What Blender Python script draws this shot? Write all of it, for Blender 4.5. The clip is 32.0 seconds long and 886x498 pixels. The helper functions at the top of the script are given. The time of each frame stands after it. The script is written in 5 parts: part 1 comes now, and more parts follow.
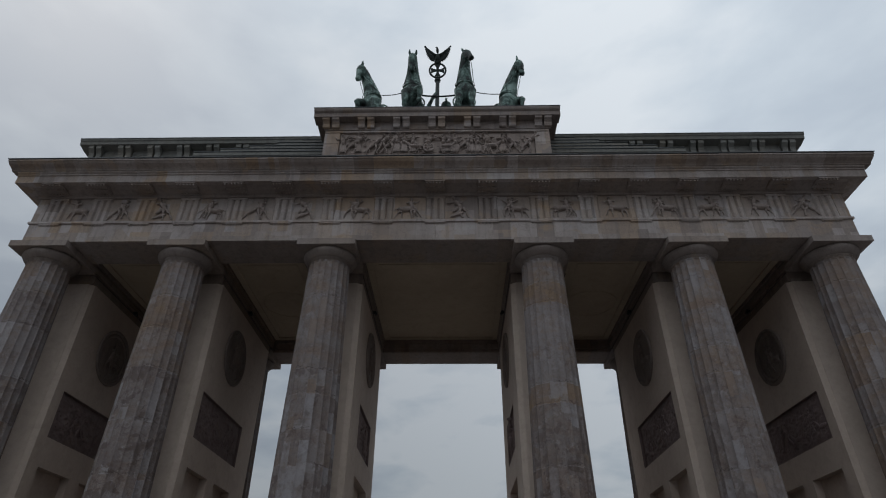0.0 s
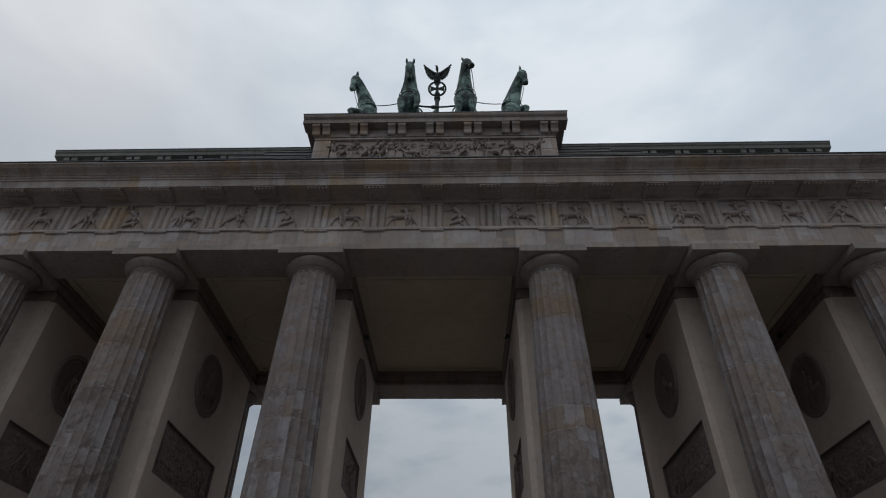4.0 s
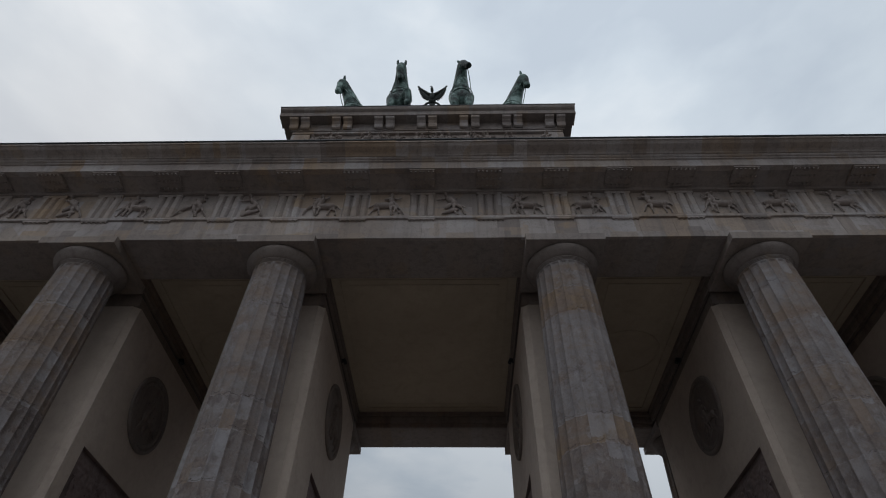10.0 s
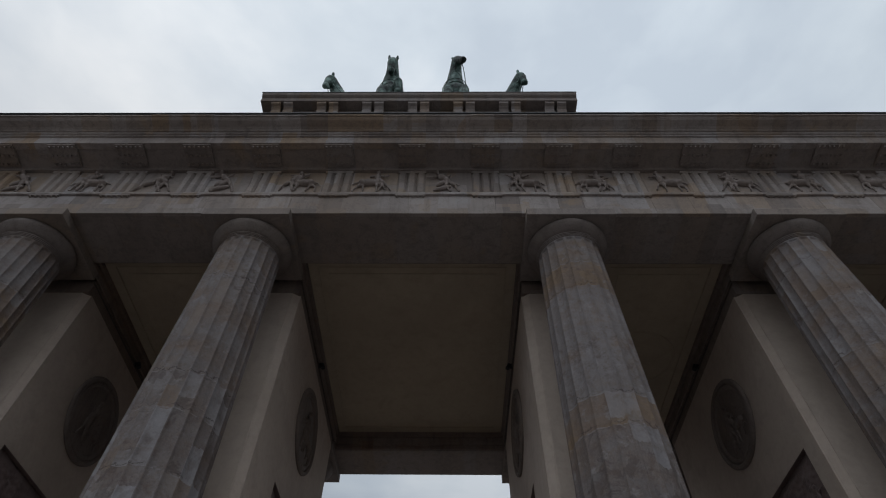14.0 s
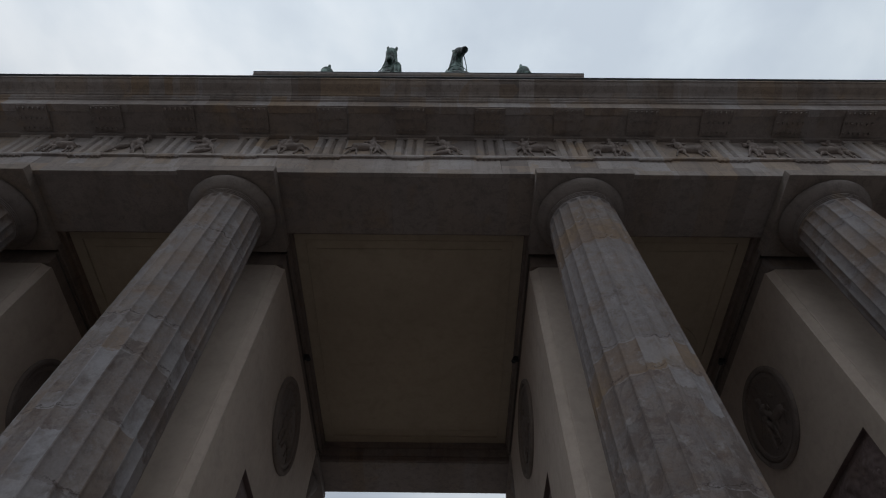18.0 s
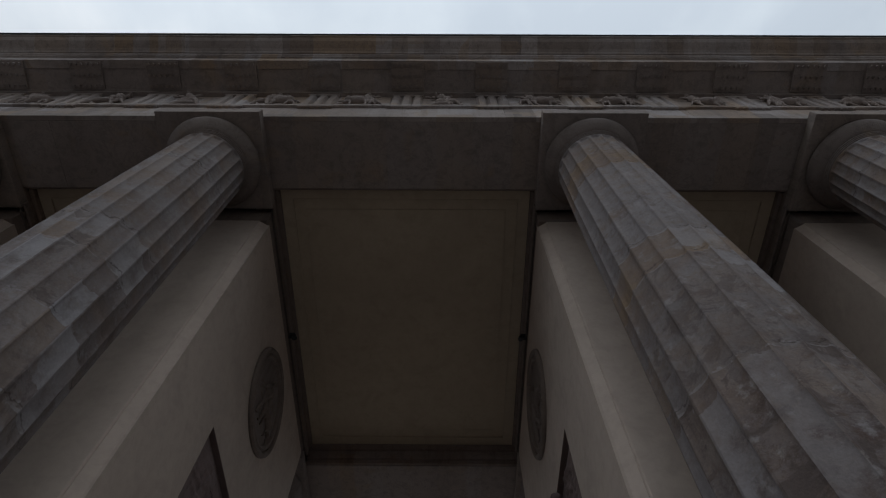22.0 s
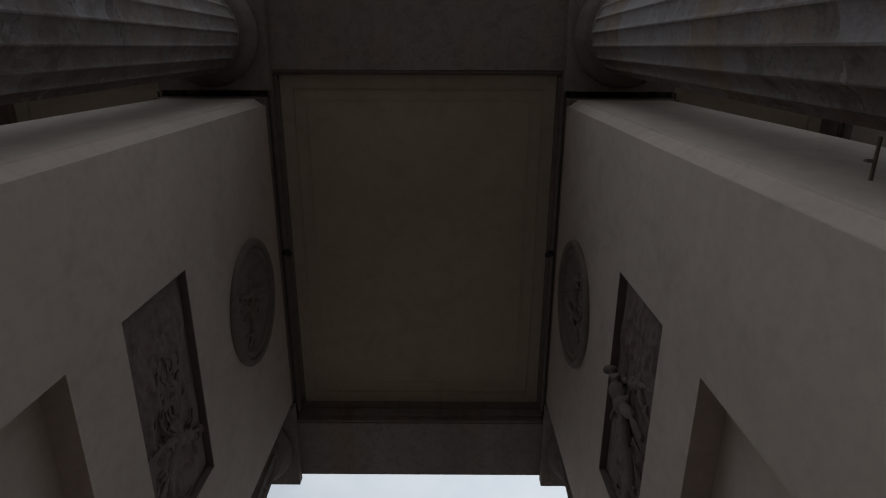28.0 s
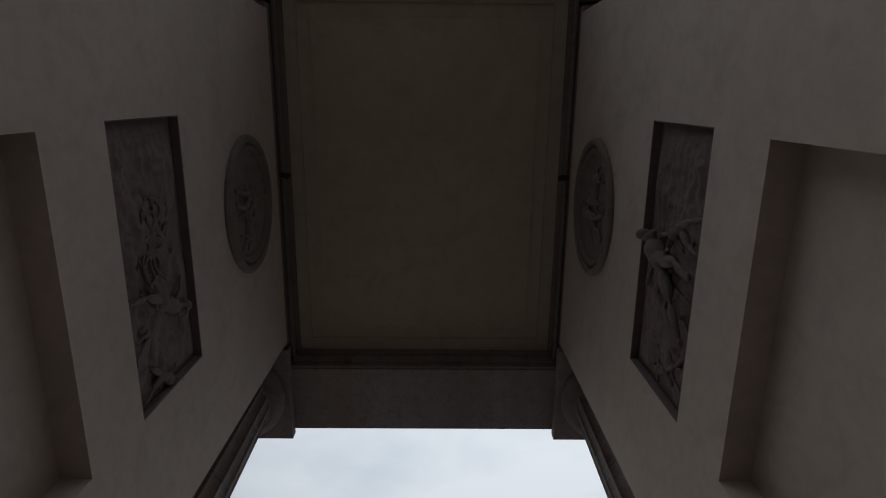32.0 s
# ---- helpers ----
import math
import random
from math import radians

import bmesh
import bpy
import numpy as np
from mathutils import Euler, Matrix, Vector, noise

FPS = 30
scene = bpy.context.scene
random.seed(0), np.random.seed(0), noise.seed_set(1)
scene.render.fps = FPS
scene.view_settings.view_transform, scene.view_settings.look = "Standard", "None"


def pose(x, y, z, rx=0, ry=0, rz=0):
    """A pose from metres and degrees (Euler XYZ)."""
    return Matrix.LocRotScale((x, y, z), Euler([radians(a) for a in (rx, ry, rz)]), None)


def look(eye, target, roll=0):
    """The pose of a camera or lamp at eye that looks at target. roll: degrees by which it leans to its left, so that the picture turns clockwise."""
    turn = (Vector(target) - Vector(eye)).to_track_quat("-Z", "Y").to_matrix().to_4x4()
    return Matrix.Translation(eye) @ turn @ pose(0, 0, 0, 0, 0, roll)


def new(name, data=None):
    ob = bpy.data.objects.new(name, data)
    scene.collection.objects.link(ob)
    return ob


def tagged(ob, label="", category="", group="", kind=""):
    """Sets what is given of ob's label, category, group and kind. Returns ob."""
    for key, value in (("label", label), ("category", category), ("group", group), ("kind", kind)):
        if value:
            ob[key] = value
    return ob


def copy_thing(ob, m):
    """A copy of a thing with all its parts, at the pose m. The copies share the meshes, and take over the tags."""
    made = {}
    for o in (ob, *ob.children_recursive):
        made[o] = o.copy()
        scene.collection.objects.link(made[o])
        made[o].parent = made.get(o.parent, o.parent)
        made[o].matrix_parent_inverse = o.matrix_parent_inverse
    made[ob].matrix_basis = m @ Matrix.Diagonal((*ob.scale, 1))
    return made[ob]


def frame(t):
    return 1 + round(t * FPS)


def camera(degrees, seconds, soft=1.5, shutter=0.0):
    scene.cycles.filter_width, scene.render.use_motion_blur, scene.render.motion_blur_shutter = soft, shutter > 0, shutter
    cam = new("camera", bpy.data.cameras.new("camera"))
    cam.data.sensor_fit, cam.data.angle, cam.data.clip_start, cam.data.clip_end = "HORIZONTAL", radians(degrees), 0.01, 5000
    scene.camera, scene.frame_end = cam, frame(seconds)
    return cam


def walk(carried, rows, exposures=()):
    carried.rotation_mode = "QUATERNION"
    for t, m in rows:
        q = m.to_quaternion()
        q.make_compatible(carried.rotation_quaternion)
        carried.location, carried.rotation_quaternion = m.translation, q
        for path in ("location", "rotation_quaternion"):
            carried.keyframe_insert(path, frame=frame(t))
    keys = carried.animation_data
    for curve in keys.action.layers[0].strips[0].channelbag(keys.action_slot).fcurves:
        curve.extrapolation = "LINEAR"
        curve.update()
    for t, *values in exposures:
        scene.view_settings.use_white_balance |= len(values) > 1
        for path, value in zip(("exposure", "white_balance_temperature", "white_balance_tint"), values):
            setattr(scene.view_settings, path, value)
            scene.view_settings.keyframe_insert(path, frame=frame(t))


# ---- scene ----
cam = camera(74.4, 32.0, 1.1)
PATH = [
    (0, (0.709, -17.293, 1.23), (0.669, -15.625, 2.331), 0.44),
    (0.5, (0.737, -17.0, 1.241), (0.693, -15.342, 2.359), 0.53),
    (1, (0.764, -16.693, 1.249), (0.718, -15.047, 2.384), 0.62),
    (1.5, (0.79, -16.373, 1.253), (0.742, -14.74, 2.406), 0.69),
    (2, (0.813, -16.042, 1.256), (0.763, -14.423, 2.429), 0.72),
    (2.5, (0.83, -15.704, 1.259), (0.78, -14.098, 2.451), 0.73),
    (3, (0.841, -15.364, 1.261), (0.791, -13.773, 2.472), 0.72),
    (3.5, (0.849, -15.026, 1.26), (0.798, -13.45, 2.49), 0.73),
    (5.5, (0.875, -13.68, 1.222), (0.824, -12.166, 2.527), 0.78),
    (6, (0.902, -13.33, 1.221), (0.849, -11.831, 2.544), 0.88),
    (6.5, (0.931, -12.975, 1.222), (0.876, -11.493, 2.564), 0.99),
    (7, (0.952, -12.625, 1.226), (0.896, -11.158, 2.585), 1.08),
    (7.5, (0.966, -12.284, 1.233), (0.91, -10.833, 2.609), 1.13),
    (8, (0.977, -11.948, 1.243), (0.922, -10.513, 2.636), 1.17),
    (8.5, (0.985, -11.609, 1.256), (0.931, -10.192, 2.666), 1.17),
    (9, (0.985, -11.265, 1.269), (0.934, -9.865, 2.696), 1.12),
    (9.5, (0.976, -10.914, 1.28), (0.928, -9.532, 2.725), 1.06),
    (10, (0.96, -10.562, 1.288), (0.916, -9.198, 2.75), 0.99),
    (10.5, (0.948, -10.214, 1.293), (0.906, -8.869, 2.772), 0.95),
    (11, (0.944, -9.871, 1.296), (0.905, -8.545, 2.792), 0.93),
    (11.5, (0.948, -9.532, 1.299), (0.911, -8.223, 2.812), 0.91),
    (12, (0.954, -9.191, 1.302), (0.921, -7.902, 2.831), 0.91),
    (12.5, (0.961, -8.85, 1.305), (0.931, -7.58, 2.85), 0.91),
    (13, (0.969, -8.513, 1.307), (0.941, -7.262, 2.868), 0.90),
    (13.5, (0.977, -8.19, 1.309), (0.952, -6.958, 2.885), 0.89),
    (14, (0.983, -7.882, 1.313), (0.962, -6.668, 2.902), 0.87),
    (14.5, (0.985, -7.58, 1.317), (0.966, -6.384, 2.919), 0.85),
    (16.5, (0.942, -6.372, 1.342), (0.929, -5.245, 2.995), 0.92),
    (17, (0.929, -6.054, 1.338), (0.917, -4.948, 3.004), 0.98),
    (17.5, (0.913, -5.733, 1.329), (0.901, -4.648, 3.009), 1.01),
    (18, (0.899, -5.412, 1.316), (0.888, -4.348, 3.01), 1.00),
    (18.5, (0.895, -5.093, 1.303), (0.885, -4.051, 3.01), 0.95),
    (19, (0.9, -4.775, 1.288), (0.892, -3.755, 3.009), 0.92),
    (19.5, (0.909, -4.456, 1.273), (0.902, -3.459, 3.007), 0.92),
    (20, (0.917, -4.133, 1.255), (0.908, -3.16, 3.002), 0.97),
    (20.5, (0.919, -3.808, 1.237), (0.91, -2.858, 2.997), 1.01),
    (21, (0.917, -3.48, 1.218), (0.908, -2.554, 2.991), 1.00),
    (21.5, (0.911, -3.148, 1.201), (0.902, -2.246, 2.985), 0.94),
    (22, (0.9, -2.806, 1.181), (0.891, -1.928, 2.978), 0.81),
    (22.5, (0.88, -2.452, 1.16), (0.873, -1.599, 2.968), 0.63),
    (23, (0.857, -2.092, 1.14), (0.851, -1.263, 2.96), 0.45),
    (23.5, (0.832, -1.734, 1.129), (0.828, -0.927, 2.96), 0.30),
    (24, (0.807, -1.385, 1.13), (0.805, -0.6, 2.97), 0.22),
    (24.5, (0.778, -1.049, 1.141), (0.777, -0.284, 2.989), 0.21),
    (25, (0.744, -0.724, 1.156), (0.743, 0.022, 3.011), 0.24),
    (25.5, (0.709, -0.403, 1.172), (0.708, 0.325, 3.035), 0.29),
    (27.5, (0.588, 0.883, 1.253), (0.581, 1.544, 3.14), 0.74),
    (28, (0.549, 1.198, 1.268), (0.543, 1.841, 3.162), 0.77),
    (28.5, (0.508, 1.509, 1.28), (0.501, 2.132, 3.18), 0.79),
    (29, (0.464, 1.817, 1.283), (0.458, 2.421, 3.19), 0.80),
    (29.5, (0.417, 2.123, 1.279), (0.413, 2.707, 3.192), 0.73),
    (30, (0.37, 2.429, 1.274), (0.369, 2.994, 3.192), 0.49),
    (30.5, (0.325, 2.734, 1.269), (0.329, 3.282, 3.193), 0.05),
    (31, (0.288, 3.037, 1.265), (0.298, 3.569, 3.193), -0.57),
    (31.5, (0.261, 3.338, 1.262), (0.277, 3.857, 3.193), -1.30),
    (32, (0.243, 3.634, 1.257), (0.266, 4.145, 3.191), -2.03),
]
walk(cam, [(t, look(eye, target, roll)) for t, eye, target, roll in PATH])

# ---- world and light ----
world = bpy.data.worlds.new("overcast_sky")
scene.world = world
world.use_nodes = True
wt = world.node_tree
for n in list(wt.nodes):
    wt.nodes.remove(n)


def wnode(kind, **values):
    n = wt.nodes.new(kind)
    for k, v in values.items():
        n.inputs[k].default_value = v
    return n


SUN_ELEVATION, SUN_TURN = radians(48), radians(-50)
w_out, w_bg = wnode("ShaderNodeOutputWorld"), wnode("ShaderNodeBackground")
w_sky = wt.nodes.new("ShaderNodeTexSky")
w_sky.sky_type, w_sky.sun_disc = "NISHITA", False
w_sky.sun_elevation, w_sky.sun_rotation = SUN_ELEVATION, SUN_TURN
w_dim = wnode("ShaderNodeVectorMath")
w_dim.operation = "SCALE"
w_dim.inputs["Scale"].default_value = 0.10
wt.links.new(w_sky.outputs[0], w_dim.inputs[0])
w_tc, w_map = wnode("ShaderNodeTexCoord"), wnode("ShaderNodeMapping")
w_map.inputs["Scale"].default_value = (1.0, 1.0, 1.6)
w_map.inputs["Location"].default_value = (3.1, 0.4, 0.7)
wt.links.new(w_tc.outputs["Generated"], w_map.inputs[0])
w_n1 = wnode("ShaderNodeTexNoise", Scale=1.7, Detail=6.0, Roughness=0.5, Distortion=0.25)
w_n2 = wnode("ShaderNodeTexNoise", Scale=6.5, Detail=5.0, Roughness=0.5, Distortion=0.2)
w_flat = wnode("ShaderNodeMapping")  # low cloud lies in flatter bands
w_flat.inputs["Scale"].default_value = (1.0, 1.0, 2.6)
wt.links.new(w_tc.outputs["Generated"], w_flat.inputs[0])
wt.links.new(w_map.outputs[0], w_n1.inputs["Vector"])
wt.links.new(w_flat.outputs[0], w_n2.inputs["Vector"])
w_ramp = wnode("ShaderNodeValToRGB")
w_ramp.color_ramp.elements[0].position, w_ramp.color_ramp.elements[0].color = 0.32, (0.435, 0.492, 0.555, 1)
w_ramp.color_ramp.elements[1].position, w_ramp.color_ramp.elements[1].color = 0.64, (0.635, 0.68, 0.717, 1)
e = w_ramp.color_ramp.elements.new(0.48)
e.color = (0.515, 0.575, 0.63, 1)
w_add = wnode("ShaderNodeMath")
w_add.operation = "MULTIPLY_ADD"
w_add.inputs[2].default_value = 0.0
w_mid = wnode("ShaderNodeMath")
w_mid.operation = "SUBTRACT"
w_mid.inputs[1].default_value = 0.5
wt.links.new(w_n2.outputs["Fac"], w_mid.inputs[0])
w_alt, w_amp = wnode("ShaderNodeSeparateXYZ"), wnode("ShaderNodeMapRange")
wt.links.new(w_tc.outputs["Generated"], w_alt.inputs[0])
for slot, v in (("From Min", 0.1), ("From Max", 0.65), ("To Min", 1.5), ("To Max", 0.38)):
    w_amp.inputs[slot].default_value = v
wt.links.new(w_alt.outputs["Z"], w_amp.inputs["Value"])
wt.links.new(w_mid.outputs[0], w_add.inputs[0])
wt.links.new(w_amp.outputs["Result"], w_add.inputs[1])
w_sum = wnode("ShaderNodeMath")
wt.links.new(w_n1.outputs["Fac"], w_sum.inputs[0])
wt.links.new(w_add.outputs[0], w_sum.inputs[1])
wt.links.new(w_sum.outputs[0], w_ramp.inputs[0])
w_mix = wnode("ShaderNodeMix")
w_mix.data_type = "RGBA"
w_mix.inputs["Factor"].default_value = 0.85
wt.links.new(w_dim.outputs[0], w_mix.inputs["A"])
wt.links.new(w_ramp.outputs[0], w_mix.inputs["B"])
w_sep = wnode("ShaderNodeSeparateXYZ")
wt.links.new(w_tc.outputs["Generated"], w_sep.inputs[0])
w_grad = wnode("ShaderNodeValToRGB")  # thicker, darker cloud towards the horizon
for i, (p, v) in enumerate(((0.0, 0.5), (0.2, 0.6), (0.38, 0.74), (0.55, 0.99), (0.78, 1.19), (0.9, 1.35), (1.0, 1.4))):
    el = w_grad.color_ramp.elements[i] if i < 2 else w_grad.color_ramp.elements.new(p)
    el.position, el.color = p, (v * (1 + 0.012 * p * p), v, v * (1 - 0.02 * p * p), 1)
wt.links.new(w_sep.outputs["Z"], w_grad.inputs[0])
w_mul = wnode("ShaderNodeMix", Factor=1.0)
w_mul.data_type, w_mul.blend_type = "RGBA", "MULTIPLY"
wt.links.new(w_mix.outputs["Result"], w_mul.inputs["A"])
wt.links.new(w_grad.outputs[0], w_mul.inputs["B"])
w_side = wnode("ShaderNodeMapRange")
w_side.interpolation_type = "SMOOTHSTEP"
for slot, v in (("From Min", -0.9), ("From Max", 0.3), ("To Min", 1.0), ("To Max", 0.0)):
    w_side.inputs[slot].default_value = v
wt.links.new(w_sep.outputs["Y"], w_side.inputs["Value"])
w_scale = wnode("ShaderNodeVectorMath")
w_scale.operation = "SCALE"
wt.links.new(w_mul.outputs["Result"], w_scale.inputs[0])
w_cross = wnode("ShaderNodeMapRange")  # thinner cloud ahead on one side and behind on the other
for slot, v in (("From Min", -0.35), ("From Max", 0.35), ("To Min", 0.82), ("To Max", 1.18)):
    w_cross.inputs[slot].default_value = v
w_xy = wnode("ShaderNodeMath")
w_xy.operation = "MULTIPLY"
wt.links.new(w_sep.outputs["X"], w_xy.inputs[0])
wt.links.new(w_sep.outputs["Y"], w_xy.inputs[1])
wt.links.new(w_xy.outputs[0], w_cross.inputs["Value"])
w_both = wnode("ShaderNodeMath")
w_both.operation = "MULTIPLY"
w_rise = wnode("ShaderNodeMapRange")  # the cloud behind the viewer is bright overhead and dull at the horizon
w_rise.interpolation_type = "SMOOTHSTEP"
for slot, v in (("From Min", 0.0), ("From Max", 0.6), ("To Min", -0.1), ("To Max", 0.85)):
    w_rise.inputs[slot].default_value = v
wt.links.new(w_sep.outputs["Z"], w_rise.inputs["Value"])
w_back = wnode("ShaderNodeMath")
w_back.operation = "MULTIPLY_ADD"
w_back.inputs[2].default_value = 1.0
wt.links.new(w_side.outputs["Result"], w_back.inputs[0])
wt.links.new(w_rise.outputs["Result"], w_back.inputs[1])
wt.links.new(w_back.outputs[0], w_both.inputs[0])
wt.links.new(w_cross.outputs["Result"], w_both.inputs[1])
wt.links.new(w_both.outputs[0], w_scale.inputs["Scale"])
wt.links.new(w_scale.outputs[0], w_bg.inputs["Color"])
w_bg.inputs["Strength"].default_value = 1.0
wt.links.new(w_bg.outputs[0], w_out.inputs[0])

sun = new("sun", bpy.data.lights.new("sun", "SUN"))
sun.data.energy, sun.data.angle, sun.data.color = 0.34, radians(60), (1.0, 0.96, 0.9)
sun.matrix_world = look((20 * math.sin(SUN_TURN), 20 * math.cos(SUN_TURN), 20 * math.tan(SUN_ELEVATION)), (0, 0, 0))


# ---- materials ----
class Mat:
    """A node material with short ways to add and join nodes."""

    def __init__(self, name, rough=0.85, metal=0.0):
        self.m = bpy.data.materials.new(name)
        self.m.use_nodes = True
        self.t = self.m.node_tree
        self.b = self.t.nodes["Principled BSDF"]
        self.b.inputs["Roughness"].default_value = rough
        self.b.inputs["Metallic"].default_value = metal
        self.b.inputs["Specular IOR Level"].default_value = 0.25

    def n(self, kind, **values):
        node = self.t.nodes.new(kind)
        for k, v in values.items():
            node.inputs[k].default_value = v
        return node

    def link(self, a, b):
        self.t.links.new(a, b)
        return self

    def noise(self, vec, scale, detail=5.0, rough=0.55, distortion=0.0):
        node = self.n("ShaderNodeTexNoise", Scale=scale, Detail=detail, Roughness=rough, Distortion=distortion)
        self.link(vec, node.inputs["Vector"])
        return node.outputs["Fac"]

    def ramp(self, fac, *stops):
        node = self.n("ShaderNodeValToRGB")
        el = node.color_ramp.elements
        while len(el) < len(stops):
            el.new(0.5)
        for item, (p, c) in zip(el, stops):
            item.position = p
            item.color = (*c, 1) if isinstance(c, tuple) else (c, c, c, 1)
        self.link(fac, node.inputs[0])
        return node.outputs[0]

    def mix(self, fac, a, b, blend="MIX"):
        node = self.n("ShaderNodeMix")
        node.data_type, node.blend_type = "RGBA", blend
        for slot, v in (("Factor", fac), ("A", a), ("B", b)):
            if isinstance(v, (int, float)):
                node.inputs[slot].default_value = v
            elif isinstance(v, tuple):
                node.inputs[slot].default_value = (*v, 1)
            else:
                self.link(v, node.inputs[slot])
        return node.outputs["Result"]

    def math(self, op, a, b=0.0, c=0.0):
        node = self.n("ShaderNodeMath")
        node.operation = op
        for i, v in enumerate((a, b, c)):
            if isinstance(v, (int, float)):
                node.inputs[i].default_value = v
            else:
                self.link(v, node.inputs[i])
        return node.outputs[0]

    def place(self):
        return self.n("ShaderNodeNewGeometry").outputs["Position"]

    def random(self):
        return self.n("ShaderNodeObjectInfo").outputs["Random"]

    def bump(self, height, strength=0.4, distance=0.02, below=None):
        node = self.n("ShaderNodeBump", Strength=strength, Distance=distance)
        self.link(height, node.inputs["Height"])
        if below is not None:
            self.link(below, node.inputs["Normal"])
        self.link(node.outputs[0], self.b.inputs["Normal"])
        return node.outputs[0]

    def color(self, c):
        self.link(c, self.b.inputs["Base Color"])
        return self


def sandstone(name, dark, mid, light, ochre, vary=1.0):
    """Weathered sandstone: each block takes a tint of its own; soot and iron stains run over it."""
    a = Mat(name, 0.88)
    at, rnd = a.place(), a.random()
    block = a.ramp(rnd, (0.0, dark), (0.18, mid), (0.4, light), (0.55, mid), (0.72, tuple(v * 0.92 for v in light)), (0.88, ochre), (1.0, mid))
    block = a.mix(1.0 - 0.8 * vary, block, mid)
    cut = a.n("ShaderNodeTexVoronoi", Scale=0.85)
    cut.distance = "CHEBYCHEV"
    a.link(at, cut.inputs["Vector"])
    sep = a.n("ShaderNodeSeparateColor")
    a.link(cut.outputs["Color"], sep.inputs[0])
    block = a.mix(a.math("MULTIPLY", a.math("GREATER_THAN", sep.outputs[0], 0.78), 0.45 * vary), block, a.ramp(sep.outputs[1], (0.0, light), (0.5, ochre), (0.8, mid), (1.0, tuple(v * 1.1 for v in light))))
    if vary > 0.7:
        # upright strips and lesser pieces of other stone within the blocks
        spot = a.n("ShaderNodeSeparateXYZ")
        a.link(at, spot.inputs[0])
        for wide, high, least, much in ((1.35, 0.9, 0.5, 0.62), (2.6, 2.3, 0.78, 0.7)):
            cell = a.n("ShaderNodeCombineXYZ")
            wob = a.math("MULTIPLY", a.noise(at, 2.0, 3, 0.6), 0.12)
            a.link(a.math("FLOOR", a.math("ADD", a.math("MULTIPLY", spot.outputs["X"], wide), wob)), cell.inputs[0])
            a.link(a.math("FLOOR", a.math("ADD", a.math("MULTIPLY", spot.outputs["Z"], high), wob)), cell.inputs[1])
            die = a.n("ShaderNodeTexWhiteNoise")
            die.noise_dimensions = "2D"
            a.link(cell.outputs[0], die.inputs["Vector"])
            dsep = a.n("ShaderNodeSeparateColor")
            a.link(die.outputs["Color"], dsep.inputs[0])
            hue = a.ramp(dsep.outputs[1], (0.0, ochre), (0.25, mid), (0.45, light), (0.6, (light[0] * 0.9, light[1] * 0.95, light[2] * 1.0)), (0.75, tuple(0.5 * (p + q) for p, q in zip(ochre, mid))), (0.9, dark), (1.0, tuple(v * 1.12 for v in light)))
            block = a.mix(a.math("MULTIPLY", a.math("GREATER_THAN", dsep.outputs[0], least), much * vary * vary), block, hue)
    stain = a.noise(at, 0.55, 6, 0.6, 0.4)
    base = a.mix(a.ramp(stain, (0.42, 0.0), (0.68, 0.55)), block, dark)
    rust = a.noise(at, 1.3, 5, 0.6, 0.8)
    base = a.mix(a.ramp(rust, (0.58, 0.0), (0.72, 0.55)), base, ochre)
    streak = a.n("ShaderNodeMapping")
    streak.inputs["Scale"].default_value = (5.0, 5.0, 0.5)
    a.link(at, streak.inputs[0])
    run = a.noise(streak.outputs[0], 1.0, 4, 0.6)
    base = a.mix(a.ramp(run, (0.5, 0.0), (0.75, 0.45)), base, tuple(v * 0.6 for v in dark))
    vein = a.math("ABSOLUTE", a.math("SUBTRACT", a.noise(at, 1.9, 6, 0.68, 0.5), 0.5))
    base = a.mix(a.ramp(vein, (0.0, 0.3), (0.022, 0.0)), base, tuple(v * 0.55 for v in dark))
    grain = a.noise(at, 26, 4, 0.65)
    base = a.mix(0.35, base, a.ramp(grain, (0.3, 0.45), (0.7, 0.62)), "OVERLAY")
    pits = a.noise(at, 9, 6, 0.7)
    a.color(base).bump(a.math("ADD", pits, a.math("MULTIPLY", grain, 0.5)), 0.45, 0.025)
    return a.m


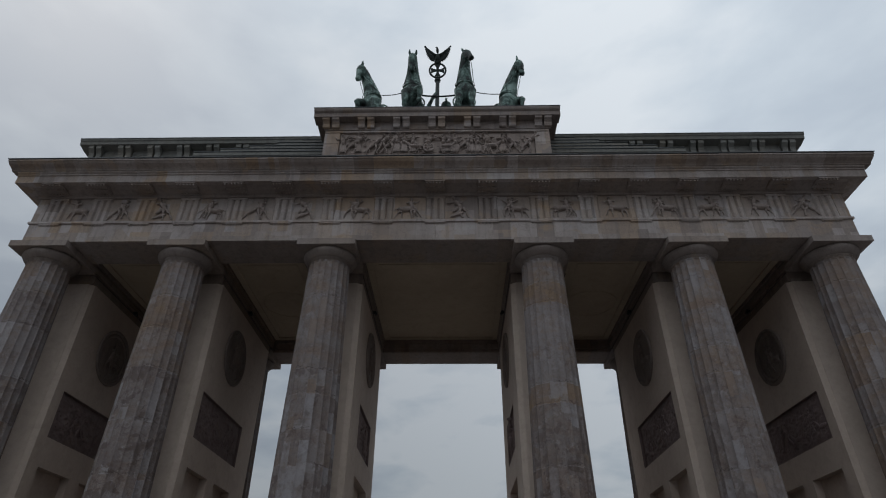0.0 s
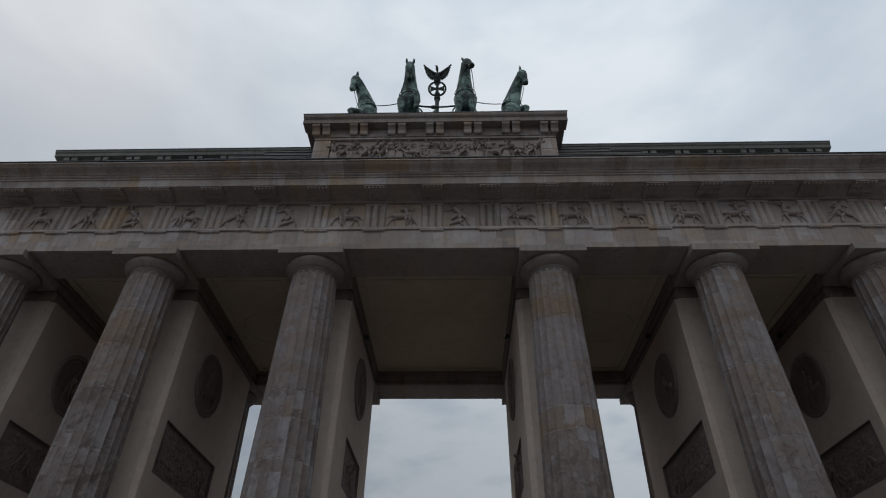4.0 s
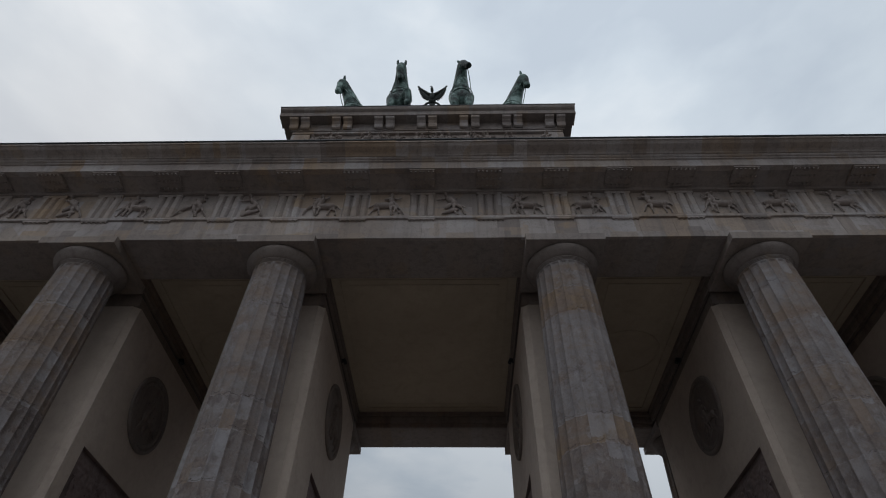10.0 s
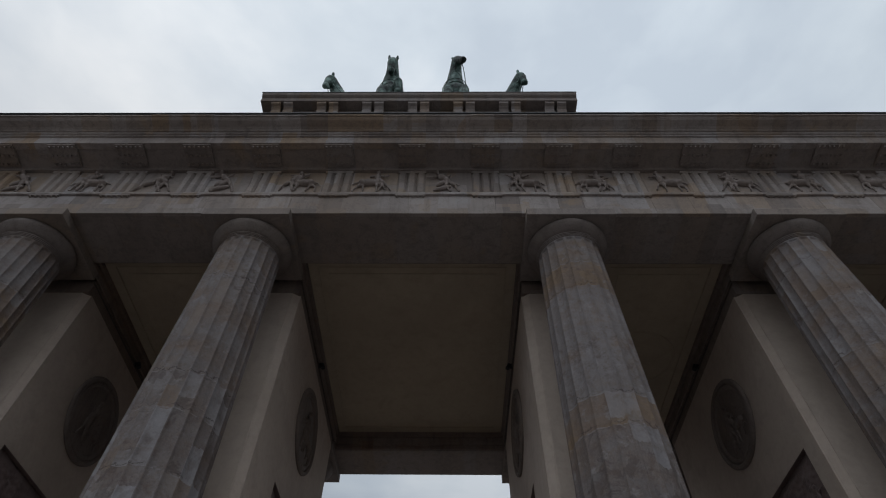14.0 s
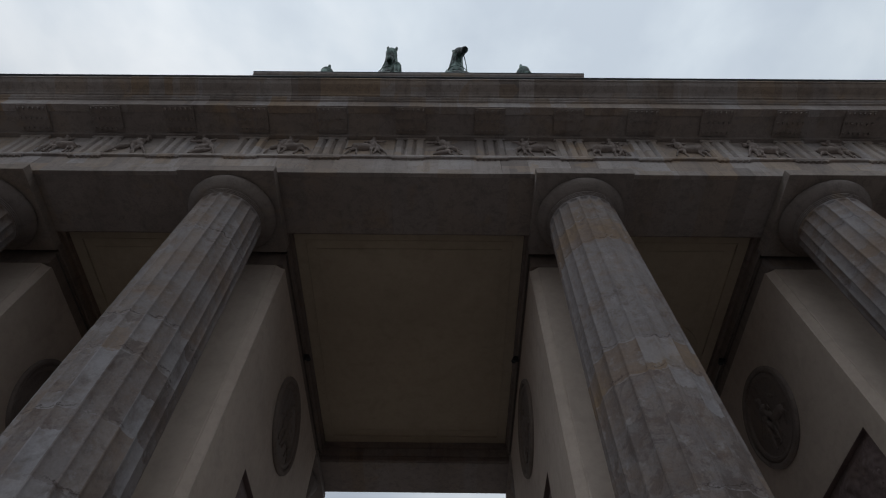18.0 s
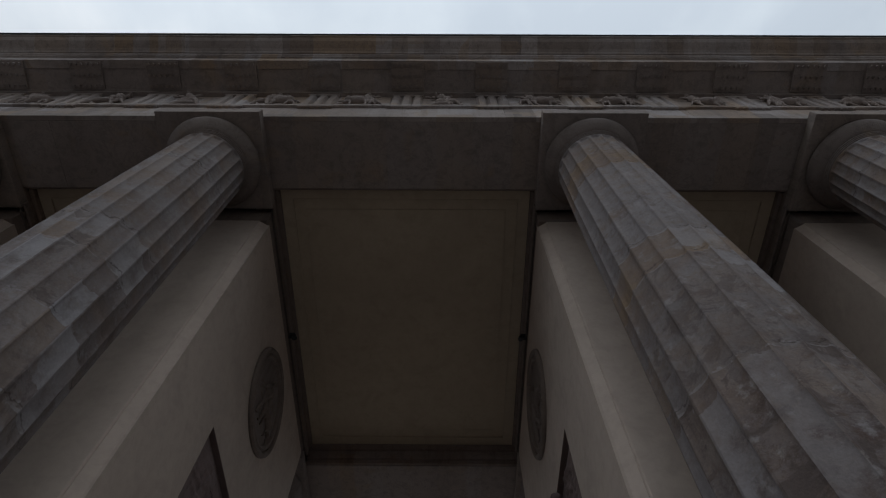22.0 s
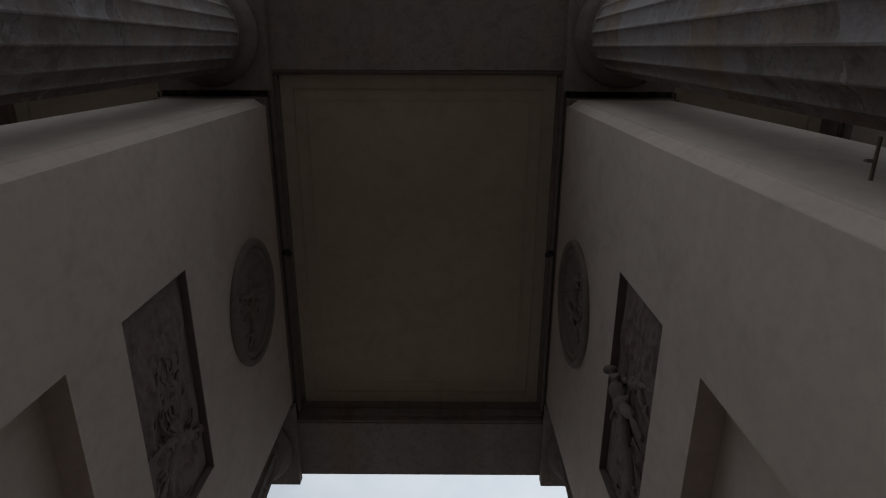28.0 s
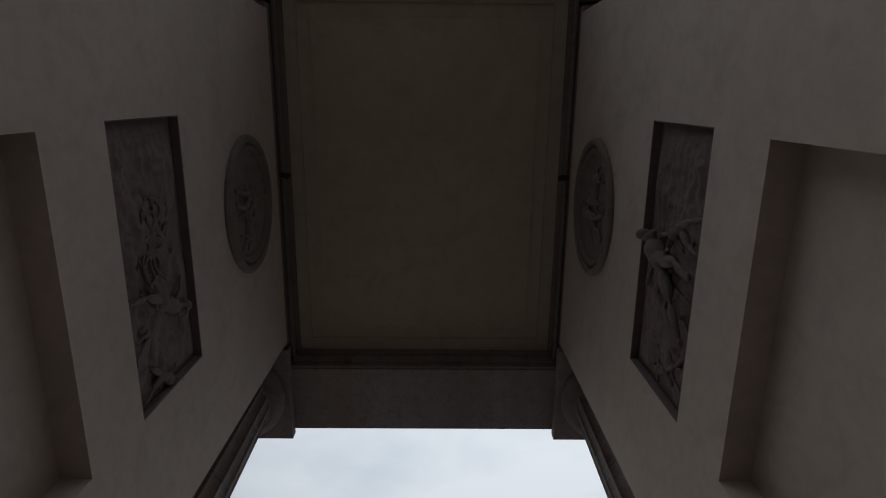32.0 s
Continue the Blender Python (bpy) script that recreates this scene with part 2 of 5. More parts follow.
def shaft_stone(name, grey, brown, light, dark, ochre):
    """Column sandstone: bluish grey and brown drums (the object's colour says how brown, sooty and patched each is), soot in runs and specks, let-in pieces, thin joints."""
    a = Mat(name, 0.88)
    at = a.place()
    info = a.n("ShaderNodeObjectInfo")
    rnd = info.outputs["Random"]
    own_ = a.n("ShaderNodeSeparateColor")
    a.link(info.outputs["Color"], own_.inputs[0])
    is_brown, is_soot, is_patched = own_.outputs[0], own_.outputs[1], own_.outputs[2]
    cloud = a.noise(at, 1.1, 7, 0.62, 0.3)
    block = a.mix(a.ramp(cloud, (0.36, 0.0), (0.68, 0.75)), grey, light)
    band = a.n("ShaderNodeMapping")
    band.inputs["Scale"].default_value = (0.9, 0.9, 1.5)
    a.link(at, band.inputs[0])
    iron = a.noise(band.outputs[0], 1.3, 7, 0.62, 0.5)
    # iron-brown drums, with ragged edges where the stain thins out, and faint brown clouds on the grey ones
    amount = a.math("ADD", a.math("MULTIPLY_ADD", is_brown, 0.8, 0.1), a.math("MULTIPLY", a.math("SUBTRACT", iron, 0.5), 2.6))
    block = a.mix(a.ramp(amount, (0.1, 0.0), (0.75, 0.85)), block, brown)
    block = a.mix(a.ramp(amount, (0.85, 0.0), (1.25, 0.6)), block, ochre)
    block = a.mix(a.math("MULTIPLY", a.ramp(a.noise(at, 2.3, 6, 0.66, 0.4), (0.55, 0.0), (0.66, 0.75)), a.math("MULTIPLY_ADD", is_brown, 0.8, 0.2)), block, ochre)
    uv = a.n("ShaderNodeUVMap")
    uv.uv_map = "UVMap"
    sep = a.n("ShaderNodeSeparateXYZ")
    a.link(uv.outputs[0], sep.inputs[0])
    # let-in pieces, one flute wide, of uneven length
    col = a.math("FLOOR", sep.outputs["X"])
    own = a.n("ShaderNodeTexWhiteNoise")
    own.noise_dimensions = "2D"
    c0 = a.n("ShaderNodeCombineXYZ")
    a.link(col, c0.inputs[0]).link(rnd, c0.inputs[1])
    a.link(c0.outputs[0], own.inputs["Vector"])
    ragged = a.math("MULTIPLY", a.noise(at, 4.0, 5, 0.65), 0.3)
    high = a.math("ADD", a.math("MULTIPLY_ADD", sep.outputs["Y"], a.math("MULTIPLY_ADD", own.outputs["Value"], 0.9, 0.6), a.math("MULTIPLY", own.outputs["Value"], 37.0)), ragged)
    c1 = a.n("ShaderNodeCombineXYZ")
    a.link(col, c1.inputs[0]).link(a.math("FLOOR", high), c1.inputs[1]).link(a.math("MULTIPLY", rnd, 91.0), c1.inputs[2])
    pick = a.n("ShaderNodeTexWhiteNoise")
    pick.noise_dimensions = "3D"
    a.link(c1.outputs[0], pick.inputs["Vector"])
    psep = a.n("ShaderNodeSeparateColor")
    a.link(pick.outputs["Color"], psep.inputs[0])
    # soot: all over the sooty drums, in runs down the flutes and in specks and worm-like blots
    block = a.mix(a.math("MULTIPLY", is_soot, a.ramp(a.noise(at, 1.6, 7, 0.7, 0.3), (0.35, 0.3), (0.62, 1.0))), block, dark)
    run_ = a.n("ShaderNodeMapping")
    run_.inputs["Scale"].default_value = (6.0, 6.0, 0.5)
    a.link(at, run_.inputs[0])
    block = a.mix(a.ramp(a.noise(run_.outputs[0], 1.0, 5, 0.65), (0.52, 0.0), (0.74, 0.45)), block, tuple(v * 0.7 for v in dark))
    veil = a.math("ADD", a.ramp(a.noise(at, 0.6, 4, 0.5), (0.42, 0.15), (0.6, 0.75)), a.math("MULTIPLY", is_soot, 0.5))
    blot = a.noise(at, 5.2, 7, 0.74, 0.25)
    block = a.mix(a.math("MULTIPLY", a.ramp(blot, (0.5, 0.0), (0.64, 0.75)), veil), block, (dark[0] * 0.75, dark[1] * 0.64, dark[2] * 0.56))
    vein = a.math("ABSOLUTE", a.math("SUBTRACT", a.noise(at, 2.4, 7, 0.72, 0.2), 0.5))
    block = a.mix(a.math("MULTIPLY", a.ramp(vein, (0.0, 0.4), (0.02, 0.0)), veil), block, (dark[0] * 0.5, dark[1] * 0.42, dark[2] * 0.36))
    block = a.mix(a.ramp(a.noise(at, 3.8, 6, 0.7, 0.1), (0.58, 0.0), (0.66, 0.5)), block, tuple(v * 1.12 for v in light))
    block = a.mix(a.ramp(a.noise(at, 7.0, 8, 0.78, 0.2), (0.5, 0.0), (0.66, 0.6)), block, tuple(v * 0.75 for v in brown))
    # crusts of old soot with sharp ragged edges
    crust = a.noise(at, 1.9, 8, 0.62, 0.6)
    block = a.mix(a.math("MULTIPLY", a.ramp(crust, (0.53, 0.0), (0.57, 0.9)), is_soot), block, (dark[0] * 0.68, dark[1] * 0.64, dark[2] * 0.6))
    tan = (brown[0] * 1.0, brown[1] * 1.02, brown[2] * 1.02)
    pale = (light[0] * 1.14, light[1] * 1.18, light[2] * 1.22)
    tint = a.ramp(psep.outputs[0], (0.0, pale), (0.28, grey), (0.42, light), (0.6, pale), (0.8, light), (0.9, brown), (1.0, tan))
    chosen = a.math("GREATER_THAN", psep.outputs[1], a.math("MULTIPLY_ADD", is_patched, -0.4, 1.0))
    worn = a.ramp(a.noise(at, 3.1, 6, 0.66, 0.2), (0.38, 0.15), (0.54, 0.62))
    block = a.mix(a.math("MULTIPLY", chosen, worn), block, tint)
    # joints: a dark ragged line, with pale mortar here and there above it
    jt = a.n("ShaderNodeUVMap")
    jt.uv_map = "Joint"
    js = a.n("ShaderNodeSeparateXYZ")
    a.link(jt.outputs[0], js.inputs[0])
    wander = a.noise(at, 4.0, 5, 0.65)
    wide = a.math("MULTIPLY_ADD", wander, 0.3, -0.145)
    block = a.mix(a.math("MULTIPLY", a.math("LESS_THAN", js.outputs["Y"], wide), 0.4), block, tuple(v * 1.15 for v in light))
    line = a.math("ABSOLUTE", a.math("SUBTRACT", js.outputs["Y"], a.math("MULTIPLY_ADD", wander, 0.36, -0.12)))
    keep = a.ramp(a.noise(at, 1.9, 4, 0.6), (0.45, 0.0), (0.55, 0.85))
    block = a.mix(a.math("MULTIPLY", a.ramp(line, (0.003, 0.9), (0.012, 0.0)), keep), block, (dark[0] * 0.4, dark[1] * 0.34, dark[2] * 0.3))
    grain = a.noise(at, 34, 5, 0.7)
    block = a.mix(0.4, block, a.ramp(grain, (0.3, 0.38), (0.7, 0.64)), "OVERLAY")
    pits = a.noise(at, 7, 7, 0.72)
    a.color(block).bump(a.math("ADD", pits, a.math("MULTIPLY", grain, 0.4)), 0.5, 0.028)
    return a.m


STONE = sandstone("weathered_sandstone", (0.193, 0.160, 0.149), (0.286, 0.236, 0.209), (0.406, 0.356, 0.337), (0.352, 0.240, 0.149))
SHAFT = shaft_stone("patched_column_sandstone", (0.184, 0.158, 0.153), (0.193, 0.137, 0.103), (0.252, 0.231, 0.231), (0.115, 0.090, 0.084), (0.221, 0.150, 0.092))
# dark brown tone for the beams and mouldings under the passage ceilings
DARKSTONE = sandstone("dark_brown_sandstone", (0.149, 0.113, 0.099), (0.202, 0.156, 0.134), (0.244, 0.196, 0.173), (0.212, 0.141, 0.098))
SOFFITSTONE = sandstone("brown_grey_sandstone", (0.186, 0.151, 0.136), (0.267, 0.221, 0.201), (0.296, 0.255, 0.240), (0.271, 0.198, 0.141), 0.8)
CAPITALSTONE = sandstone("capital_sandstone", (0.135, 0.108, 0.098), (0.195, 0.160, 0.145), (0.235, 0.202, 0.188), (0.21, 0.155, 0.112), 0.6)
ROUNDELSTONE = sandstone("dim_carved_sandstone", (0.131, 0.102, 0.090), (0.182, 0.143, 0.125), (0.205, 0.166, 0.149), (0.187, 0.137, 0.099), 0.6)
PANELSTONE = sandstone("dark_carved_sandstone", (0.131, 0.095, 0.089), (0.180, 0.132, 0.126), (0.208, 0.156, 0.146), (0.175, 0.123, 0.101), 0.6)
CORNICESTONE = sandstone("sooted_cornice_sandstone", (0.150, 0.122, 0.112), (0.222, 0.182, 0.162), (0.285, 0.246, 0.230), (0.25, 0.178, 0.118))
RELIEFSTONE = sandstone("carved_sandstone", (0.202, 0.161, 0.144), (0.281, 0.230, 0.206), (0.318, 0.267, 0.247), (0.286, 0.216, 0.165), 0.4)
WINGSTONE = sandstone("algae_grey_sandstone", (0.108, 0.107, 0.098), (0.165, 0.162, 0.148), (0.215, 0.208, 0.192), (0.19, 0.162, 0.125), 0.5)


def plaster(name, base, dirt):
    a = Mat(name, 0.92)
    at = a.place()
    big = a.noise(at, 0.35, 6, 0.6, 0.5)
    c = a.mix(a.ramp(big, (0.38, 0.0), (0.66, 0.7)), base, dirt)
    c = a.mix(a.ramp(a.noise(at, 1.7, 6, 0.66, 0.8), (0.5, 0.0), (0.7, 0.5)), c, tuple(v * 0.86 for v in dirt))
    c = a.mix(a.ramp(a.noise(at, 0.9, 5, 0.6, 0.4), (0.54, 0.0), (0.7, 0.4)), c, tuple(v * 1.07 for v in base))
    streak = a.n("ShaderNodeMapping")
    streak.inputs["Scale"].default_value = (2.5, 2.5, 0.22)
    a.link(at, streak.inputs[0])
    c = a.mix(a.ramp(a.noise(streak.outputs[0], 1.2, 5, 0.6), (0.52, 0.0), (0.8, 0.35)), c, dirt)
    c = a.mix(a.ramp(a.noise(at, 7.0, 5, 0.7), (0.45, 0.0), (0.72, 0.3)), c, tuple(v * 0.8 for v in dirt))
    fine = a.noise(at, 60, 3, 0.6)
    trowel = a.noise(at, 4.0, 5, 0.6)
    a.color(c).bump(a.math("ADD", trowel, a.math("MULTIPLY", fine, 0.35)), 0.22, 0.012)
    return a.m


PLASTER = plaster("beige_wall_plaster", (0.468, 0.380, 0.322), (0.392, 0.314, 0.262))
CEILING = plaster("ochre_ceiling_plaster", (0.435, 0.352, 0.263), (0.375, 0.300, 0.226))


def bronze():
    a = Mat("verdigris_bronze", 0.6, 0.35)
    at = a.place()
    c = a.ramp(a.noise(at, 1.3, 7, 0.66, 0.6), (0.4, (0.018, 0.022, 0.021)), (0.5, (0.075, 0.118, 0.103)), (0.58, (0.215, 0.295, 0.265)))
    run = a.n("ShaderNodeMapping")
    run.inputs["Scale"].default_value = (6.0, 6.0, 0.8)
    a.link(at, run.inputs[0])
    c = a.mix(a.ramp(a.noise(run.outputs[0], 1.0, 5, 0.65), (0.5, 0.0), (0.66, 0.75)), c, (0.02, 0.024, 0.022))
    a.color(c).bump(a.noise(at, 9, 6, 0.65), 0.6, 0.05)
    return a.m


def plain(name, c, rough, metal=0.0, vary=0.35):
    a = Mat(name, rough, metal)
    at = a.place()
    a.color(a.mix(a.ramp(a.noise(at, 7, 5, 0.6), (0.4, 0.0), (0.7, 1.0)), c, tuple(v * (1 - vary) for v in c)))
    a.bump(a.noise(at, 40, 3), 0.2, 0.005)
    return a.m


BRONZE = bronze()
DARKBRONZE = plain("dark_bronze", (0.03, 0.036, 0.034), 0.55, 0.4)
LEAD = plain("lead_sheet", (0.10, 0.105, 0.11), 0.5, 0.3)
IRON = plain("black_painted_iron", (0.03, 0.03, 0.032), 0.5, 0.3)
CONDUIT = plain("brown_painted_conduit", (0.10, 0.08, 0.07), 0.7)
RUST = plain("rusty_steel", (0.2, 0.15, 0.115), 0.75, 0.3)


def paving():
    a = Mat("granite_paving", 0.8)
    at = a.place()
    br = a.n("ShaderNodeTexBrick", Scale=1.0)
    br.inputs["Color1"].default_value, br.inputs["Color2"].default_value, br.inputs["Mortar"].default_value = (0.18, 0.165, 0.155, 1), (0.145, 0.133, 0.125, 1), (0.06, 0.06, 0.06, 1)
    br.inputs["Mortar Size"].default_value = 0.008
    br.inputs["Brick Width"].default_value, br.inputs["Row Height"].default_value = 1.0, 0.6
    a.link(at, br.inputs["Vector"])
    a.color(a.mix(a.ramp(a.noise(at, 0.8, 6), (0.4, 0.0), (0.7, 0.5)), br.outputs["Color"], (0.11, 0.105, 0.10)))
    a.bump(a.noise(at, 30, 4), 0.3, 0.01)
    return a.m


PAVING = paving()
BARK = plain("dark_bark", (0.05, 0.042, 0.036), 0.9)


# ---- building helpers ----
def mesh_of(bm, name, smooth=False):
    me = bpy.data.meshes.new(name)
    bmesh.ops.recalc_face_normals(bm, faces=bm.faces)
    if smooth:
        for f in bm.faces:
            f.smooth = True
    bm.to_mesh(me)
    bm.free()
    return me


def part(name, bm, material, parent=None, label="", smooth=False, at=None):
    """Links a bmesh, or a ready mesh, as one mesh object under a thing or a part."""
    me = bm if isinstance(bm, bpy.types.Mesh) else mesh_of(bm, name, smooth)
    if material and not me.materials:
        me.materials.append(material)
    ob = new(name, me)
    ob.parent = parent
    if at is not None:
        ob.matrix_basis = at if isinstance(at, Matrix) else Matrix.Translation(at)
    if label:
        ob["label"] = label
    return ob


def empty(name, at=(0, 0, 0), **tags):
    ob = new(name)
    ob.empty_display_size = 0.3
    ob.location = at
    return tagged(ob, **tags)


def box(bm, x0, x1, y0, y1, z0, z1, bevel=0.0, seg=1):
    vs = [bm.verts.new((x, y, z)) for z in (z0, z1) for y in (y0, y1) for x in (x0, x1)]
    fs = [bm.faces.new([vs[i] for i in q]) for q in ((0, 2, 3, 1), (4, 5, 7, 6), (0, 1, 5, 4), (2, 6, 7, 3), (0, 4, 6, 2), (1, 3, 7, 5))]
    if bevel:
        bmesh.ops.bevel(bm, geom=list({e for f in fs for e in f.edges}), offset=bevel, segments=seg, affect="EDGES", profile=0.5)
    return bm


def boxed(*a, bevel=0.015, seg=1):
    return box(bmesh.new(), *a, bevel=bevel, seg=seg)


def lathe(bm, prof, seg=48, at=(0, 0, 0)):
    """Turns a profile of (radius, z) round the upright axis."""
    rings = []
    for r, z in prof:
        rings.append([bm.verts.new((at[0] + r * math.cos(2 * math.pi * i / seg), at[1] + r * math.sin(2 * math.pi * i / seg), at[2] + z)) for i in range(seg)])
    for a, b in zip(rings, rings[1:]):
        for i in range(seg):
            bm.faces.new((a[i], a[(i + 1) % seg], b[(i + 1) % seg], b[i]))
    bm.faces.new(rings[0][::-1])
    bm.faces.new(rings[-1])
    return bm


def run_x(bm, prof, x0, x1):
    """Draws a closed profile of (y, z) out along x."""
    a = [bm.verts.new((x0, y, z)) for y, z in prof]
    b = [bm.verts.new((x1, y, z)) for y, z in prof]
    n = len(prof)
    for i in range(n):
        bm.faces.new((a[i], a[(i + 1) % n], b[(i + 1) % n], b[i]))
    bm.faces.new(a[::-1])
    bm.faces.new(b)
    return bm


def blob(bm, p, q, r0, r1=None, flat=1.0, sub=2):
    """A rounded limb from p to q, flattened along y."""
    p, q = Vector(p), Vector(q)
    r1 = r0 if r1 is None else r1
    d = q - p
    turn = d.to_track_quat("Z", "Y").to_matrix() if d.length > 1e-6 else Matrix.Identity(3)
    made = bmesh.ops.create_icosphere(bm, subdivisions=sub, radius=1.0)["verts"]
    for v in made:
        k = (v.co.z + 1) / 2
        r = r0 + (r1 - r0) * k
        c = Vector((v.co.x * r, v.co.y * r, 0))
        side = turn @ (c + Vector((0, 0, (max(r0, r1) * 0.55 + d.length / 2) * v.co.z)))
        w = p + d / 2 + side
        w.y = (w.y - (p.y + q.y) / 2) * flat + (p.y + q.y) / 2
        v.co = w


def tube(bm, pts, r, seg=8):
    """A round bar through points."""
    rings = []
    for i, p in enumerate(pts):
        p = Vector(p)
        d = Vector(pts[min(i + 1, len(pts) - 1)]) - Vector(pts[max(i - 1, 0)])
        q = d.to_track_quat("Z", "Y").to_matrix()
        rr = r[i] if isinstance(r, (list, tuple)) else r
        rings.append([bm.verts.new(p + q @ Vector((rr * math.cos(2 * math.pi * k / seg), rr * math.sin(2 * math.pi * k / seg), 0))) for k in range(seg)])
    for a, b in zip(rings, rings[1:]):
        for k in range(seg):
            bm.faces.new((a[k], a[(k + 1) % seg], b[(k + 1) % seg], b[k]))
    bm.faces.new(rings[0][::-1])
    bm.faces.new(rings[-1])
    return bm


# ---- the plan of the gate ----
AXES = [-14.32, -9.29, -3.88, 3.88, 9.29, 14.32]  # columns and the walls behind them
DEPTH = 10.78  # architrave face to architrave face
ZA = 13.05  # underside of the architrave
ZR = 12.73  # underside of the rear architrave
REAR = DEPTH - 1.43  # inner face of the rear architrave
CEND = 9.15  # rear end of the ceilings
ZC = 13.36  # ceilings
SOFFIT = 1.55
END = 15.08  # end of the entablature
WALL = 1.055  # half a cross wall
COL_Y = 0.89
TRIG = []
for a, b, n in zip(AXES, AXES[1:], (3, 3, 4, 3, 3)):
    TRIG += [a + (b - a) * i / n for i in range(n)]
TRIG.append(AXES[-1])

tagged(part("ground", boxed(-900, 900, -900, 900, -0.5, 0.0, bevel=0), PAVING), "grey granite paving in front of and under the gate", "paving", kind="structure")


# ---- columns ----
FLUTES = 20
NECK = 12.36


def shaft_radius(z):
    k = z / NECK
    return 0.935 - 0.105 * k - 0.097 * k * k


def drum(z0, z1, low, high, chips):
    """One fluted drum with narrow fillets between the flutes; low and high: each flute's own joint height; the top drum's flutes end round."""
    me = bpy.data.meshes.new("drum")
    top = z1 > NECK - 0.01
    us = (0.0, 0.08, 0.11, 0.2, 0.31, 0.43, 0.545, 0.66, 0.78, 0.89, 0.975)
    per = len(us)
    rows = [(z0, 0.0025), (z0 + 0.008, 0.0), ((z0 + z1) / 2, 0.0)]
    rows += [(z1 - d, 0.0) for d in (0.12, 0.09, 0.07, 0.052, 0.036, 0.0)] if top else [(z1 - 0.008, 0.0), (z1, 0.0025)]
    verts = []
    total = FLUTES * per
    for r, (z, dip) in enumerate(rows):
        for i in range(total):
            f, k = divmod(i, per)
            u = us[k]
            jz = low[f] if r < 2 else 0.5 * (low[f] + high[f]) if r == 2 else high[f]
            if top and r > 1:
                jz = 0.0
            zz = z + jz
            w = max(0.0, 1 - ((u - 0.545) / 0.445) ** 2) if u > 0.1 else 0.0
            depth = 0.04 * w ** 0.5
            if top and r > 2:
                head = max(0.0, min(1.0, (NECK - 0.036 - z) / 0.07))
                reach = math.sqrt(max(0.0, 1 - (1 - head) ** 2))
                depth *= 1.0 if abs(u - 0.545) / 0.445 < reach - 0.02 else 0.0
            rad = shaft_radius(zz) - depth - dip * (0.15 + chips[f] ** 2)
            a = 2 * math.pi * (f + u) / FLUTES
            verts.append((rad * math.cos(a), rad * math.sin(a), zz))
    faces = []
    for r in range(len(rows) - 1):
        for i in range(total):
            j = (i + 1) % total
            faces.append((r * total + i, r * total + j, (r + 1) * total + j, (r + 1) * total + i))
    n = len(rows) - 1
    faces.append(tuple(range(total - 1, -1, -1)))
    faces.append(tuple(n * total + i for i in range(total)))
    me.from_pydata(verts, [], faces)
    for ed in me.edges:
        p, q = ed.vertices
        if p % total == q % total and (p % per) in (1, 0):
            ed.use_edge_sharp = True
    layer = me.uv_layers.new(name="UVMap")
    joint = me.uv_layers.new(name="Joint")
    for p in me.polygons:
        quad = len(p.vertices) == 4
        cols = {v % total for v in p.vertices}
        base = total - 1 if quad and cols == {0, total - 1} else min(cols)
        f = base // per
        for li in p.loop_indices:
            v = me.loops[li].vertex_index
            layer.data[li].uv = (f + 0.5 if quad else 0.5, verts[v][2])
            joint.data[li].uv = (0.0, verts[v][2] - z0 - low[(v % total) // per])
        p.use_smooth = quad
    me.materials.append(SHAFT)
    return me


